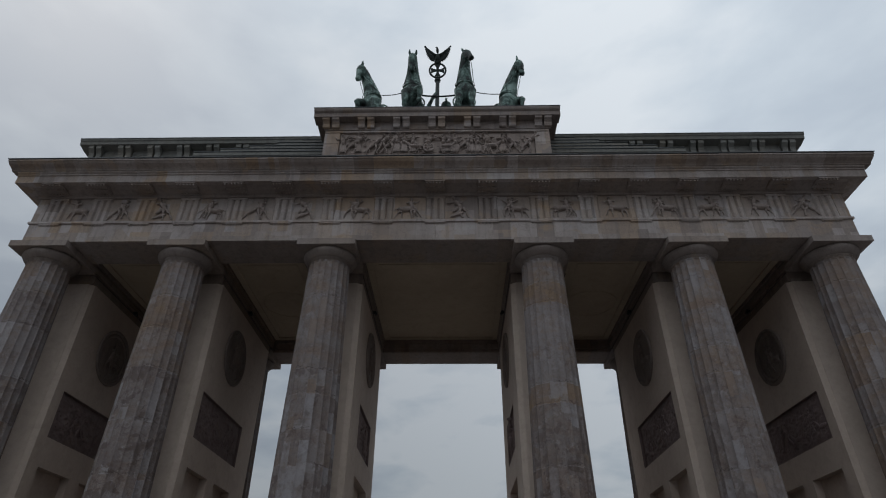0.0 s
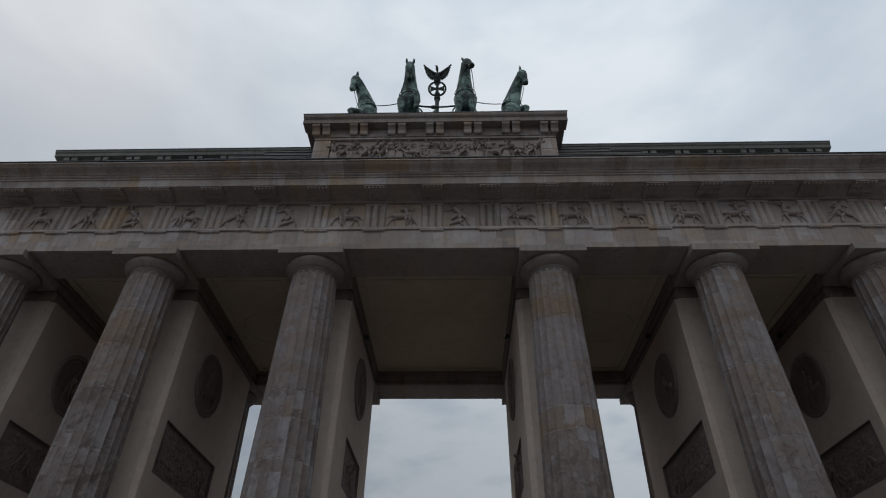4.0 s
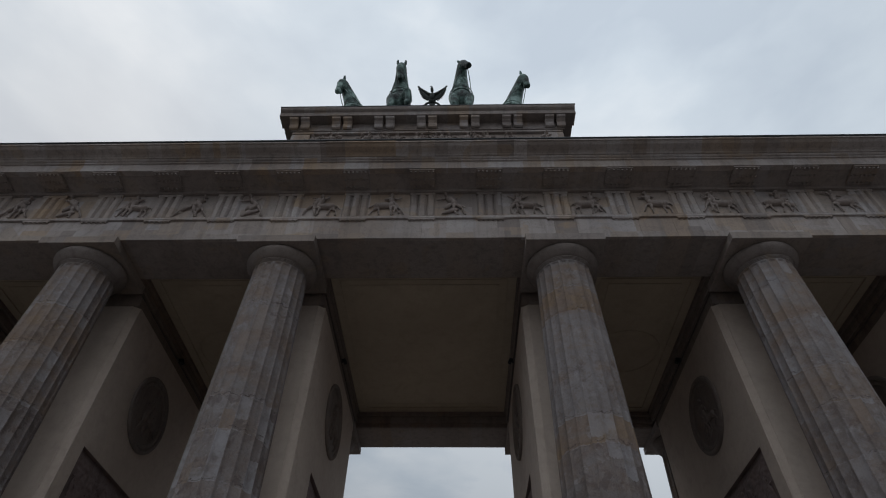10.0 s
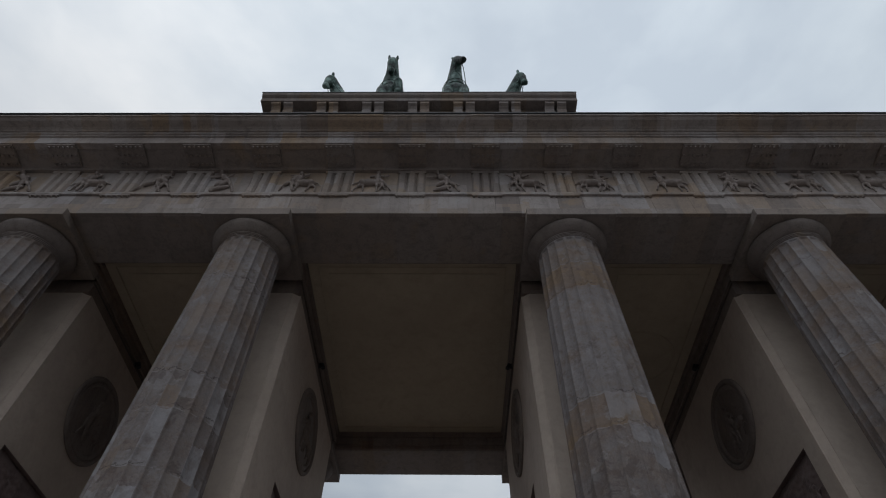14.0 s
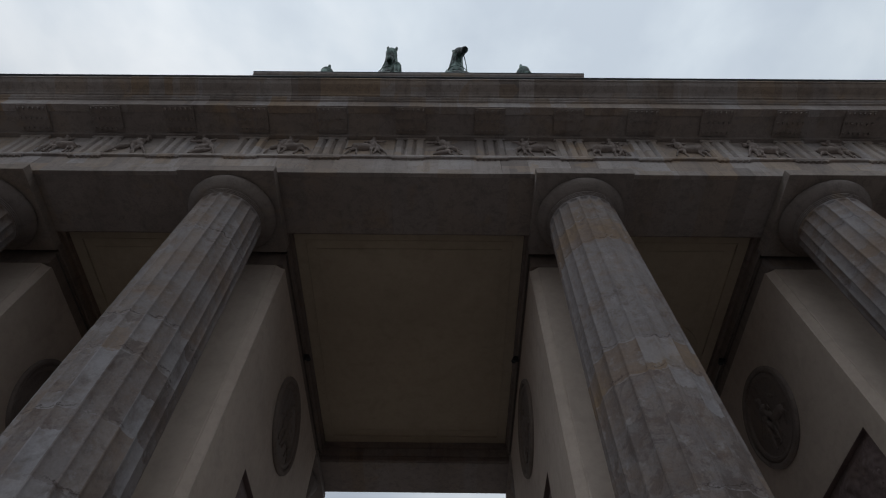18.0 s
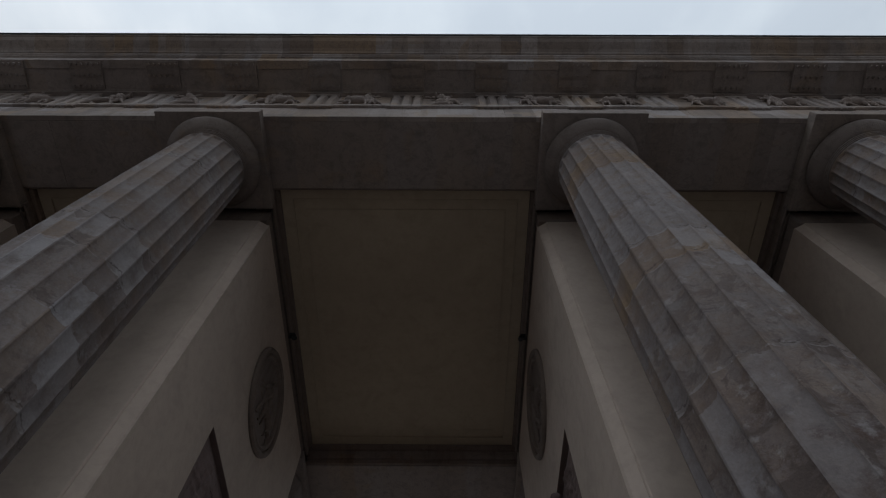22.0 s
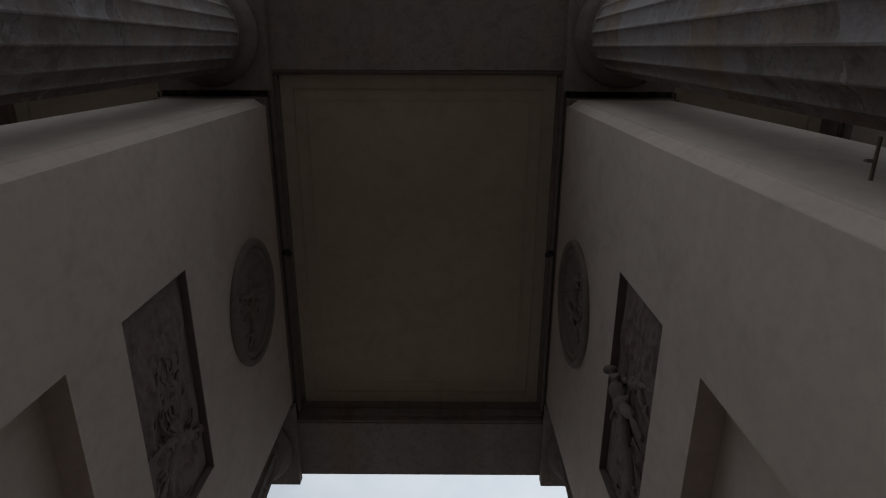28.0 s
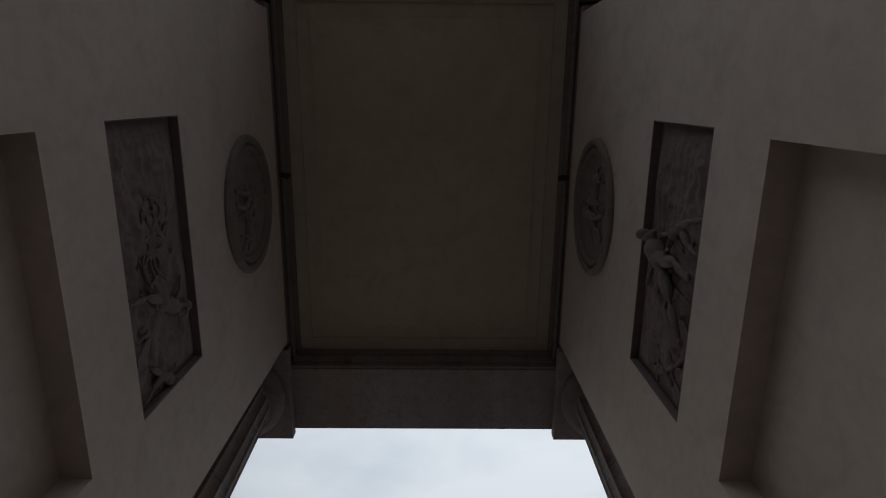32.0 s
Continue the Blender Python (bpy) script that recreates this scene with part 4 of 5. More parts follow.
n_face = 0
for i, x in enumerate(AXES):
    for s in (-1, 1):
        if (i == 0 and s < 0) or (i == 5 and s > 0):
            continue
        face = x + s * WALL
        turn = 90 if s > 0 else -90  # carvings look along -y before the turn
        main = is_main(i, s)
        q0, q1, qz0, qz1 = (RY0, RY1, RZ0, RZ1) if main else SIDE_PANEL
        at = pose(x + s * (WALL - REC + 0.062), (q0 + q1) / 2, (qz0 + qz1) / 2, 0, 0, turn)
        pan = empty("relief_panel", label="long grey sandstone panel carved with struggling bodies, sunk in the wall", category="relief", group="carved wall panels")
        pan.matrix_basis = at
        for nm, me in (MAIN_PANELS[0 if s > 0 else 1] if main else SIDE_PANELS[n_face % 3]):
            part(nm, me, None, pan)
        hw, hh, lip = (q1 - q0) / 2 - 0.001, (qz1 - qz0) / 2 - 0.001, -(REC - 0.062) + 0.002
        for b in ((-hw, hw, hh - 0.014, hh), (-hw, hw, -hh, -hh + 0.014), (-hw, -hw + 0.014, -hh + 0.0145, hh - 0.0145), (hw - 0.014, hw, -hh + 0.0145, hh - 0.0145)):
            part("edge_slab", boxed(b[0], b[1], lip, 0.055, b[2], b[3], bevel=0.004), PANELSTONE, pan)
        rnd = empty("roundel", label="round dark stone roundel with a moulded rim and a carving", category="roundel", group="wall roundels")
        rnd.matrix_basis = pose(face + s * 0.002, MID - 0.1 if main else 4.75, 10.69 if main else 10.52, 0, 0, turn)
        flat = pose(0, 0, 0, 90)
        part("rim", RING_ME, ROUNDELSTONE, rnd, at=flat)
        part("disc", DISC_ME, ROUNDELSTONE, rnd, at=flat)
        part("carving", CARVINGS[n_face % 3], ROUNDELSTONE, rnd)
        spot = empty("spotlight", label="small black spotlight under the beam", category="spotlight", group="passage spotlights")
        spot.matrix_basis = pose(x + s * (WALL + 0.03), 5.2, 12.80, 0, 0, turn)
        part("bracket", boxed(-0.05, 0.05, -0.06, 0.055, -0.06, 0.06, bevel=0.008), IRON, spot)
        sb = bmesh.new()
        tube(sb, [(0, -0.05, 0.07), (0, -0.07, 0.01), (0, -0.11, -0.1)], [0.045, 0.055, 0.062], 14)
        part("lamp_body", sb, IRON, spot)
        cab = bmesh.new()
        tube(cab, [(0, 0, 0), (0, DEPTH - 2 * 1.95, 0)], 0.022, 8)
        tagged(part("conduit", cab, CONDUIT, at=(x + s * (WALL - 0.005), 1.95, 12.76)), "thin dark brown cable conduit along the beam", "conduit", "beam conduits")
        n_face += 1

peg = empty("wall_peg", (3.56, WY0 - 0.03, 5.35), label="short rusty steel tie with a hook between wall and column", category="peg")
part("rod", tube(bmesh.new(), [(0, 0.05, 0), (0, -0.1, 0), (0, -0.39, 0)], [0.019, 0.015, 0.013], 10), RUST, peg)
part("hook", tube(bmesh.new(), [(-0.025 + 0.03 * math.cos(a), -0.22, 0.015 + 0.03 * math.sin(a)) for a in [i * 0.6 for i in range(9)]], 0.009, 6), RUST, peg)


# ---- architrave, ceilings ----
def stone_row(parent, name, x0, x1, y0, y1, z0, z1, rng, least, most, material, gap=0.006, bevel=0.012, proud=0.006):
    """A row of stone blocks of uneven length, each a piece of its own, a little proud or back."""
    x = x0
    while x < x1 - 1e-3:
        w = rng.uniform(least, most)
        if x1 - x - w < least:
            w = x1 - x
        p = rng.uniform(0, proud)
        part(name, boxed(x + gap / 2, x + w - gap / 2, y0 - p, y1, z0, z1, bevel=bevel), material, parent)
        x += w


rng = random.Random(41)
TAENIA = 13.83
arch_f = tagged(part("architrave_front", boxed(-END + 0.05, END - 0.05, 0.30, SOFFIT - 0.02, ZA + 0.26, 15.6, bevel=0), STONE), "sandstone architrave over the front columns", "architrave", kind="structure")
x = -END
edges = [-END]
while x < END - 0.01:
    w = rng.choice((0.62, 0.95, 1.3, 1.7, 2.1))
    if END - x - w < 0.6:
        w = END - x
    x += w
    edges.append(x)
for a, b in zip(edges, edges[1:]):
    p = rng.uniform(0, 0.006)
    part("block", boxed(a + 0.001, b - 0.001, -p, 0.10, ZA, TAENIA - 0.001, bevel=0.004), STONE, arch_f)
x = -END
while x < END - 0.01:
    w = min(rng.uniform(1.5, 3.2), END - x)
    if END - x - w < 0.8:
        w = END - x
    part("soffit_slab", boxed(x + 0.001, x + w - 0.001, 0.103, SOFFIT, ZA + rng.uniform(0, 0.004), ZA + 0.25, bevel=0.002), SOFFITSTONE, arch_f)
    x += w
arch_b = tagged(part("architrave_back", boxed(-END + 0.05, END - 0.05, REAR + 0.02, DEPTH, ZR + 0.26, 15.6, bevel=0), STONE), "sandstone architrave over the rear columns", "architrave", kind="structure")
x = -END
while x < END - 0.01:
    w = min(rng.uniform(1.3, 2.4), END - x)
    if END - x - w < 0.8:
        w = END - x
    part("soffit_slab", boxed(x + 0.0006, x + w - 0.0006, REAR, DEPTH + 0.004, ZR + rng.uniform(0, 0.004), ZR + 0.25, bevel=0.002), SOFFITSTONE, arch_b)
    x += w
for s in (-1, 1):
    e0, e1 = sorted((s * END, s * (END - 1.2)))
    tagged(part("architrave_end", boxed(e0, e1, SOFFIT + 0.003, DEPTH - SOFFIT - 0.003, ZA, 15.6, bevel=0.01), STONE), "sandstone architrave at the end of the gate", "architrave", kind="structure")

for i, (a, b) in enumerate(zip(AXES, AXES[1:])):
    x0, x1 = a + WALL - 0.05, b - WALL + 0.05
    bm = bmesh.new()
    box(bm, x0 - 0.5, x1 + 0.5, SOFFIT + 0.003, REAR - 0.003, ZC, ZC + 0.3)
    tagged(part("ceiling_%d" % (i + 1), bm, CEILING), "dim ochre plastered ceiling of a passage", "ceiling", kind="structure")
    frame_bm = bmesh.new()
    y0, y1 = SOFFIT + 0.105, CEND - 0.005
    for inset, wide, drop in ((0.0, 0.24, 0.04), (0.24, 0.02, 0.055), (0.5, 0.03, 0.022)):
        X0, X1, Y0, Y1 = a + WALL + 0.07 + inset, b - WALL - 0.07 - inset, y0 + inset, y1 - inset
        z0, z1 = ZC - drop, ZC - 0.002
        box(frame_bm, X0, X1, Y0, Y0 + wide, z0, z1)
        box(frame_bm, X0, X1, Y1 - wide, Y1, z0, z1)
        box(frame_bm, X0, X0 + wide, Y0 + wide, Y1 - wide, z0, z1)
        box(frame_bm, X1 - wide, X1, Y0 + wide, Y1 - wide, z0, z1)
    box(frame_bm, a + WALL + 0.6, b - WALL - 0.6, y0 + 0.53, y1 - 0.53, ZC - 0.014, ZC - 0.002)
    tagged(part("ceiling_border", frame_bm, CEILING), "raised plaster border round the ceiling", "trim", kind="structure")
    bars = []
    for q0, q1, z0, z1 in ((SOFFIT + 0.004, SOFFIT + 0.10, ZA + 0.15, ZC - 0.003), (SOFFIT + 0.004, SOFFIT + 0.05, ZA + 0.03, ZA + 0.147),
                           (CEND, REAR - 0.004, ZA + 0.10, ZC - 0.003), (CEND + 0.07, REAR - 0.004, ZR + 0.16, ZA + 0.097), (CEND + 0.13, REAR - 0.004, ZR + 0.02, ZR + 0.157)):
        bars.append((a + WALL - 0.02, b - WALL + 0.02, q0, q1, z0, z1))
    for (q0, q1) in ((a + WALL - 0.3, a + WALL + 0.065), (b - WALL - 0.065, b - WALL + 0.3)):
        bars.append((q0, q1, SOFFIT + 0.11, CEND - 0.005, ZA + 0.14, ZC - 0.003))
    for (q0, q1) in ((a + WALL - 0.3, a + WALL - 0.005), (b - WALL + 0.005, b - WALL + 0.3)):
        bars.append((q0, q1, SOFFIT + 0.004, REAR - 0.004, ZA + 0.0, ZA + 0.136))
    inside = empty("cornice_inside", label="dark moulded stone cornice under the ceiling", category="cornice", kind="structure")
    for bar in bars:
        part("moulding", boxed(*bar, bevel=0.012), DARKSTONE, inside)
    if i in (1, 3):
        ring2 = tube(bmesh.new(), [((a + b) / 2 + 1.15 * math.cos(k), MID + 1.15 * math.sin(k), ZC - 0.01) for k in [q * math.pi / 32 for q in range(65)]], 0.035, 8)
        tagged(part("ceiling_ring", ring2, CEILING), "faint round plaster moulding on the ceiling", "trim", kind="structure")

# ---- taenia, frieze ----
FZ0, FZ1 = 13.93, 14.98
tae = tagged(part("taenia", boxed(-END - 0.06, END + 0.06, -0.065, 0.3, TAENIA, FZ0 - 0.002, bevel=0.012), STONE), "narrow stone band between architrave and frieze", "moulding", kind="structure")
reg = boxed(-0.385, 0.385, -0.06, 0.0, TAENIA - 0.05, TAENIA - 0.002, bevel=0.006)
REG_ME = mesh_of(reg, "regula")
gut = bmesh.new()
for gi in range(6):
    lathe(gut, [(0.032, -0.04), (0.022, 0.0)], 8, (-0.335 + 0.134 * gi, -0.03, TAENIA - 0.052))
GUT_ME = mesh_of(gut, "guttae")


def triglyph_mesh():
    """Three upright shanks with slanted channels between, under a plain head band."""
    h = FZ1 - FZ0
    prof = [(-0.365, 0.02), (-0.365, 0.0), (-0.31, -0.06), (-0.185, -0.06), (-0.125, 0.012), (-0.065, -0.06), (0.065, -0.06), (0.125, 0.012), (0.185, -0.06), (0.31, -0.06), (0.365, 0.0), (0.365, 0.02)]
    bm = bmesh.new()
    a = [bm.verts.new((x, y, FZ0)) for x, y in prof]
    b = [bm.verts.new((x, y, FZ0 + h - 0.10)) for x, y in prof]
    n = len(prof)
    for i in range(n):
        bm.faces.new((a[i], a[(i + 1) % n], b[(i + 1) % n], b[i]))
    bm.faces.new(a[::-1])
    bm.faces.new(b)
    box(bm, -0.37, 0.37, -0.066, 0.0, FZ0 + h - 0.098, FZ1, bevel=0.004)
    return mesh_of(bm, "triglyph")


TRI_ME = triglyph_mesh()
frieze = tagged(part("frieze", boxed(-END + 0.02, END - 0.02, 0.055, 0.30, FZ0, FZ1 + 0.25, bevel=0), STONE), "sandstone frieze of grooved blocks and carved square panels", "frieze", kind="structure")
for x in TRIG:
    part("triglyph", TRI_ME, STONE, frieze, at=(x, 0.0, 0))
    r = part("regula", REG_ME, STONE, tae, at=(x, 0, 0))
    part("guttae", GUT_ME, STONE, r)
for n, (a, b) in enumerate(zip(TRIG, TRIG[1:])):
    w = b - a - 0.73
    met = part("metope", boxed(-w / 2 + 0.004, w / 2 - 0.004, 0.0, 0.054, FZ0 + 0.002, FZ1, bevel=0.004), STONE, frieze, at=((a + b) / 2, 0, 0))
    g = random.Random(100 + n)
    bm = bmesh.new()
    kind_ = (n * 3 + n // 4) % 5
    foot, fwd = FZ0 + 0.05, -0.035
    if kind_ in (0, 2):
        way = 1 if kind_ else -1
        beast(bm, -0.06 * way, foot, 1.0, way, g, 0.16, True, fwd, 1.2)
        if kind_:
            figure(bm, 0.34 * way, foot + 0.03, 0.72, g, 0.12, -0.4 * way, fwd, 1.3)
    elif kind_ == 1:
        figure(bm, 0.12, foot, 0.98, g, 0.15, -0.45, fwd, 1.45, 0.5)
        blob(bm, (-0.38, fwd, foot + 0.07), (0.05, fwd, foot + 0.25), 0.055, 0.075, 1.0)
        blob(bm, (-0.3, fwd, foot + 0.3), (-0.12, fwd, foot + 0.5), 0.075, 0.065, 1.0)
    elif kind_ == 3:
        figure(bm, -0.2, foot, 0.95, g, 0.15, 0.4, fwd, 1.35, 0.4)
        figure(bm, 0.26, foot, 0.8, g, 0.14, -0.4, fwd, 1.35, 0.4)
    else:
        beast(bm, 0.08, foot, 0.95, -1, g, 0.16, True, fwd, 1.15)
        figure(bm, -0.3, foot + 0.03, 0.9, g, 0.14, 0.3, fwd, 1.3)
    part("figure", sculpted(bm, "figure", 0.0135, 1), RELIEFSTONE, met, "carved figure in relief")
for s in (-1, 1):
    e0, e1 = sorted((s * (TRIG[-1] + 0.37), s * END))
    part("corner_block", boxed(e0, e1, -0.02, 0.054, FZ0 + 0.002, FZ1, bevel=0.006), STONE, frieze)

# ---- main cornice with mutules ----
CE = 15.93
cor_core = tagged(part("cornice", run_x(bmesh.new(), [(0.0, FZ1 + 0.003), (-0.10, FZ1 + 0.003), (-0.10, 15.10), (-0.14, 15.12), (-0.74, 15.24), (-0.74, 15.6), (0.6, 15.6), (0.6, FZ1 + 0.26), (0.0, FZ1 + 0.26)], -END - 0.1, END + 0.1), SOFFITSTONE), "projecting sandstone cornice along the front", "cornice", kind="structure")
CORONA = [(-0.60, 15.19), (-0.79, 15.19), (-0.79, 15.49), (-0.835, 15.505), (-0.835, 15.545), (-0.815, 15.55), (-0.815, 15.575), (-0.85, 15.59), (-0.875, 15.62), (-0.875, 15.66), (-0.6, 15.66)]
SIMA = [(-0.6, 15.663), (-0.90, 15.663), (-0.93, 15.70), (-0.99, 15.735), (-1.07, 15.76), (-1.15, 15.79), (-1.20, 15.83), (-1.22, 15.86), (-1.26, 15.86), (-1.26, 15.92), (-0.6, 15.92)]
rng = random.Random(77)


def long_row(parent, name, prof, x0, x1, least, most):
    x = x0
    while x < x1 - 0.01:
        w = rng.uniform(least, most)
        if x1 - x - w < least:
            w = x1 - x
        dy, dz = rng.uniform(-0.004, 0.004), rng.uniform(-0.003, 0.003)
        part(name, run_x(bmesh.new(), [(y + dy, z + dz) for y, z in prof], x + 0.001, x + w - 0.001), STONE, parent)
        x += w


long_row(cor_core, "corona_block", CORONA, -END - 0.62, END + 0.62, 0.9, 2.2)
long_row(cor_core, "sima_block", SIMA, -CE, CE, 1.3, 2.6)
for s in (-1, 1):
    ret = bmesh.new()
    box(ret, *sorted((s * (END - 1.1), s * (END + 0.62))), -0.59, DEPTH + 0.75, 15.19, 15.66)
    box(ret, *sorted((s * (END - 1.1), s * (CE - 0.1))), -0.59, DEPTH + 1.0, 15.663, 15.92)
    part("cornice_return", ret, STONE, cor_core)
tagged(part("roof", boxed(-END - 0.3, END + 0.3, -0.59, DEPTH + 0.9, 15.61, 15.93, bevel=0), LEAD), "grey lead roof over the cornice", "roof", kind="structure")
tagged(part("flashing", boxed(-CE - 0.02, CE + 0.02, -1.30, -0.3, 15.935, 15.965, bevel=0.006), LEAD), "thin dark lead flashing on the cornice edge", "flashing", kind="structure")
mut = bmesh.new()
run_x(mut, [(-0.13, 15.085), (-0.765, 15.145), (-0.765, 15.16), (-0.755, 15.235), (-0.13, 15.155)], -0.37, 0.37)
MUT_ME = mesh_of(mut, "mutule")
mg = bmesh.new()
for r in range(3):
    for gi in range(6):
        yy = -0.22 - 0.245 * r
        lathe(mg, [(0.036, -0.06), (0.024, 0.012)], 8, (-0.31 + 0.124 * gi, yy, 15.085 + (-0.13 - yy) * 0.095))
MG_ME = mesh_of(mg, "drops")
for x in TRIG:
    m_ = part("mutule", MUT_ME, SOFFITSTONE, cor_core, at=(x, 0, 0))
    part("drops", MG_ME, SOFFITSTONE, m_)

# ---- attic ----
AW = 4.6
AY = 0.05
attic = tagged(part("attic_wall", boxed(-AW + 0.02, AW - 0.02, AY + 0.12, 8.0, 15.94, 19.2, bevel=0), STONE), "raised sandstone attic block in the middle of the gate", "attic", kind="structure")
rng = random.Random(5)
for z0, z1 in ((17.2, 17.82), (17.82, 18.418)):
    for s in (-1, 1):
        e0, e1 = sorted((s * 3.97, s * AW))
        if z0 > 16.3:
            part("block", boxed(e0, e1, AY - rng.uniform(0, 0.006), AY + 0.12, z0 + 0.003, z1 - 0.003, bevel=0.012), STONE, attic)
            part("side_block", boxed(*sorted((s * (AW - 0.02), s * (AW + 0.004))), AY + 0.13, 8.0, z0 + 0.003, z1 - 0.003, bevel=0.004), STONE, attic)
stone_row(attic, "block", -AW, AW, AY, AY + 0.12, 15.95, 17.2, rng, 0.9, 1.9, STONE)
stone_row(attic, "block", -AW, AW, AY - 0.03, AY + 0.12, 18.42, 18.52, rng, 1.2, 2.2, STONE)
panel = empty("attic_relief", (0, AY + 0.12, 0), label="long sandstone relief with a procession of carved shapes", category="relief")
part("backing", boxed(-3.965, 3.965, -0.05, -0.001, 17.203, 18.415, bevel=0.01), RELIEFSTONE, panel)
VAR = []
for n in range(9):
    g = random.Random(200 + n)
    bm = bmesh.new()
    figure(bm, 0, 0, 1.1, g, 0.2, g.uniform(-0.1, 0.15) if n % 3 else g.uniform(-0.45, 0.45), bold=1.25, stride=0.32, robe=n % 3 > 0)
    VAR.append(sculpted(bm, "figure", 0.014, 1))
    VAR[-1].materials.append(RELIEFSTONE)
g = random.Random(9)
x = -3.75
n = 0
while x < 3.75:
    part("figure", VAR[(n * 5 + g.randrange(3)) % 9], None, panel, at=Matrix.Translation((x, -0.115, 17.24 + g.uniform(-0.01, 0.05))) @ Matrix.Diagonal((g.choice((-1, 1)), 1, g.uniform(0.92, 1.05), 1)))
    x += g.choice((0.26, 0.3, 0.34, 0.5)) + g.uniform(0, 0.08)
    n += 1
for n in range(10):
    g2 = random.Random(400 + n)
    bm = bmesh.new()
    for _ in range(14):
        px, pz = g2.uniform(-0.24, 0.24), g2.uniform(0.06, 0.95)
        blob(bm, (px, -0.01, pz), (px + g2.uniform(-0.16, 0.16), -0.02, pz + g2.uniform(-0.22, 0.14)), g2.uniform(0.02, 0.045), g2.uniform(0.012, 0.03), 1.3, 1)
    part("drapery_relief", sculpted(bm, "drapery_relief", 0.014, 1), RELIEFSTONE, panel, at=(-3.6 + 0.79 * n + g2.uniform(-0.1, 0.1), -0.075, 17.24))
for bx, way in ((-0.95, -1), (0.5, 1), (2.3, 1)):
    bm = bmesh.new()
    beast(bm, 0, 0, 0.95, way, g, 0.16, False, bold=1.0)
    part("horse_relief", sculpted(bm, "horse_relief", 0.014, 1), RELIEFSTONE, panel, at=(bx, -0.125, 17.24))
wheel = bmesh.new()
tube(wheel, [(0.2 * math.cos(a), 0, 0.2 * math.sin(a)) for a in [i * math.pi / 12 for i in range(25)]], 0.03, 6)
for i in range(6):
    tube(wheel, [(0, 0, 0), (0.2 * math.cos(i * math.pi / 3), 0, 0.2 * math.sin(i * math.pi / 3))], 0.025, 6)
part("wheel", wheel, RELIEFSTONE, panel, "carved chariot wheel", at=(-0.32, -0.21, 17.52))

AC = [(AY + 0.1, 18.523), (AY - 0.06, 18.523), (AY - 0.06, 18.95), (AY - 0.40, 18.97), (AY - 0.40, 19.17), (AY - 0.44, 19.20), (AY - 0.48, 19.24), (AY - 0.50, 19.30), (AY - 0.50, 19.37), (AY + 0.1, 19.37)]
acor = tagged(part("attic_cornice", boxed(-5.0, 5.0, AY + 0.1, 8.3, 18.95, 19.36, bevel=0.01), CORNICESTONE), "attic cornice carried on paired scroll brackets", "cornice", kind="structure")
part("frieze_band", boxed(-AW - 0.03, AW + 0.03, AY + 0.1, 8.05, 18.523, 18.948, bevel=0.005), STONE, acor)
x = -5.06
rng = random.Random(15)
while x < 5.05:
    w = rng.uniform(1.0, 1.8)
    if 5.06 - x - w < 0.9:
        w = 5.06 - x
    lo = [(y, z) for y, z in AC if z > 18.94]
    part("cornice_block", run_x(bmesh.new(), [(AY + 0.098, 18.97)] + lo[1:], x + 0.002, x + w - 0.002), CORNICESTONE, acor)
    x += w
stone_row(acor, "band_block", -AW - 0.06, AW + 0.06, AY - 0.06, AY + 0.098, 18.525, 18.965, rng, 1.0, 1.9, CORNICESTONE)


def bracket_mesh():
    prof = [(0.0, 18.60), (-0.05, 18.58), (-0.10, 18.61), (-0.12, 18.68), (-0.13, 18.76), (-0.20, 18.84), (-0.29, 18.88), (-0.31, 18.965), (0.0, 18.965)]
    bm = run_x(bmesh.new(), [(y + AY - 0.062, z) for y, z in prof], -0.145, 0.145)
    return mesh_of(bm, "bracket")


BRA_ME = bracket_mesh()
for i in range(7):
    for d in (-0.195, 0.195):
        part("bracket", BRA_ME, STONE, acor, at=(-4.36 + i * 8.72 / 6 + d, 0, 0))
tagged(part("attic_flashing", boxed(-5.08, 5.08, AY - 0.52, 8.3, 19.374, 19.40, bevel=0.004), LEAD), "thin dark lead flashing on the attic cornice", "flashing", kind="structure")
tagged(part("plinth", boxed(-4.45, 4.45, AY - 0.05, 8.0, 19.402, 19.50, bevel=0.02), LEAD), "low plinth under the bronze horses", "plinth", kind="structure")

# wings of the attic behind, with their own bracketed cornice
WF = 1.75


def wing_bracket():
    prof = [(0.0, 18.56), (-0.06, 18.53), (-0.12, 18.57), (-0.14, 18.66), (-0.13, 18.76), (-0.17, 18.88), (-0.25, 18.97), (-0.31, 19.03), (-0.31, 19.19), (0.0, 19.19)]
    return mesh_of(run_x(bmesh.new(), [(y + WF, z) for y, z in prof], -0.115, 0.115), "bracket")


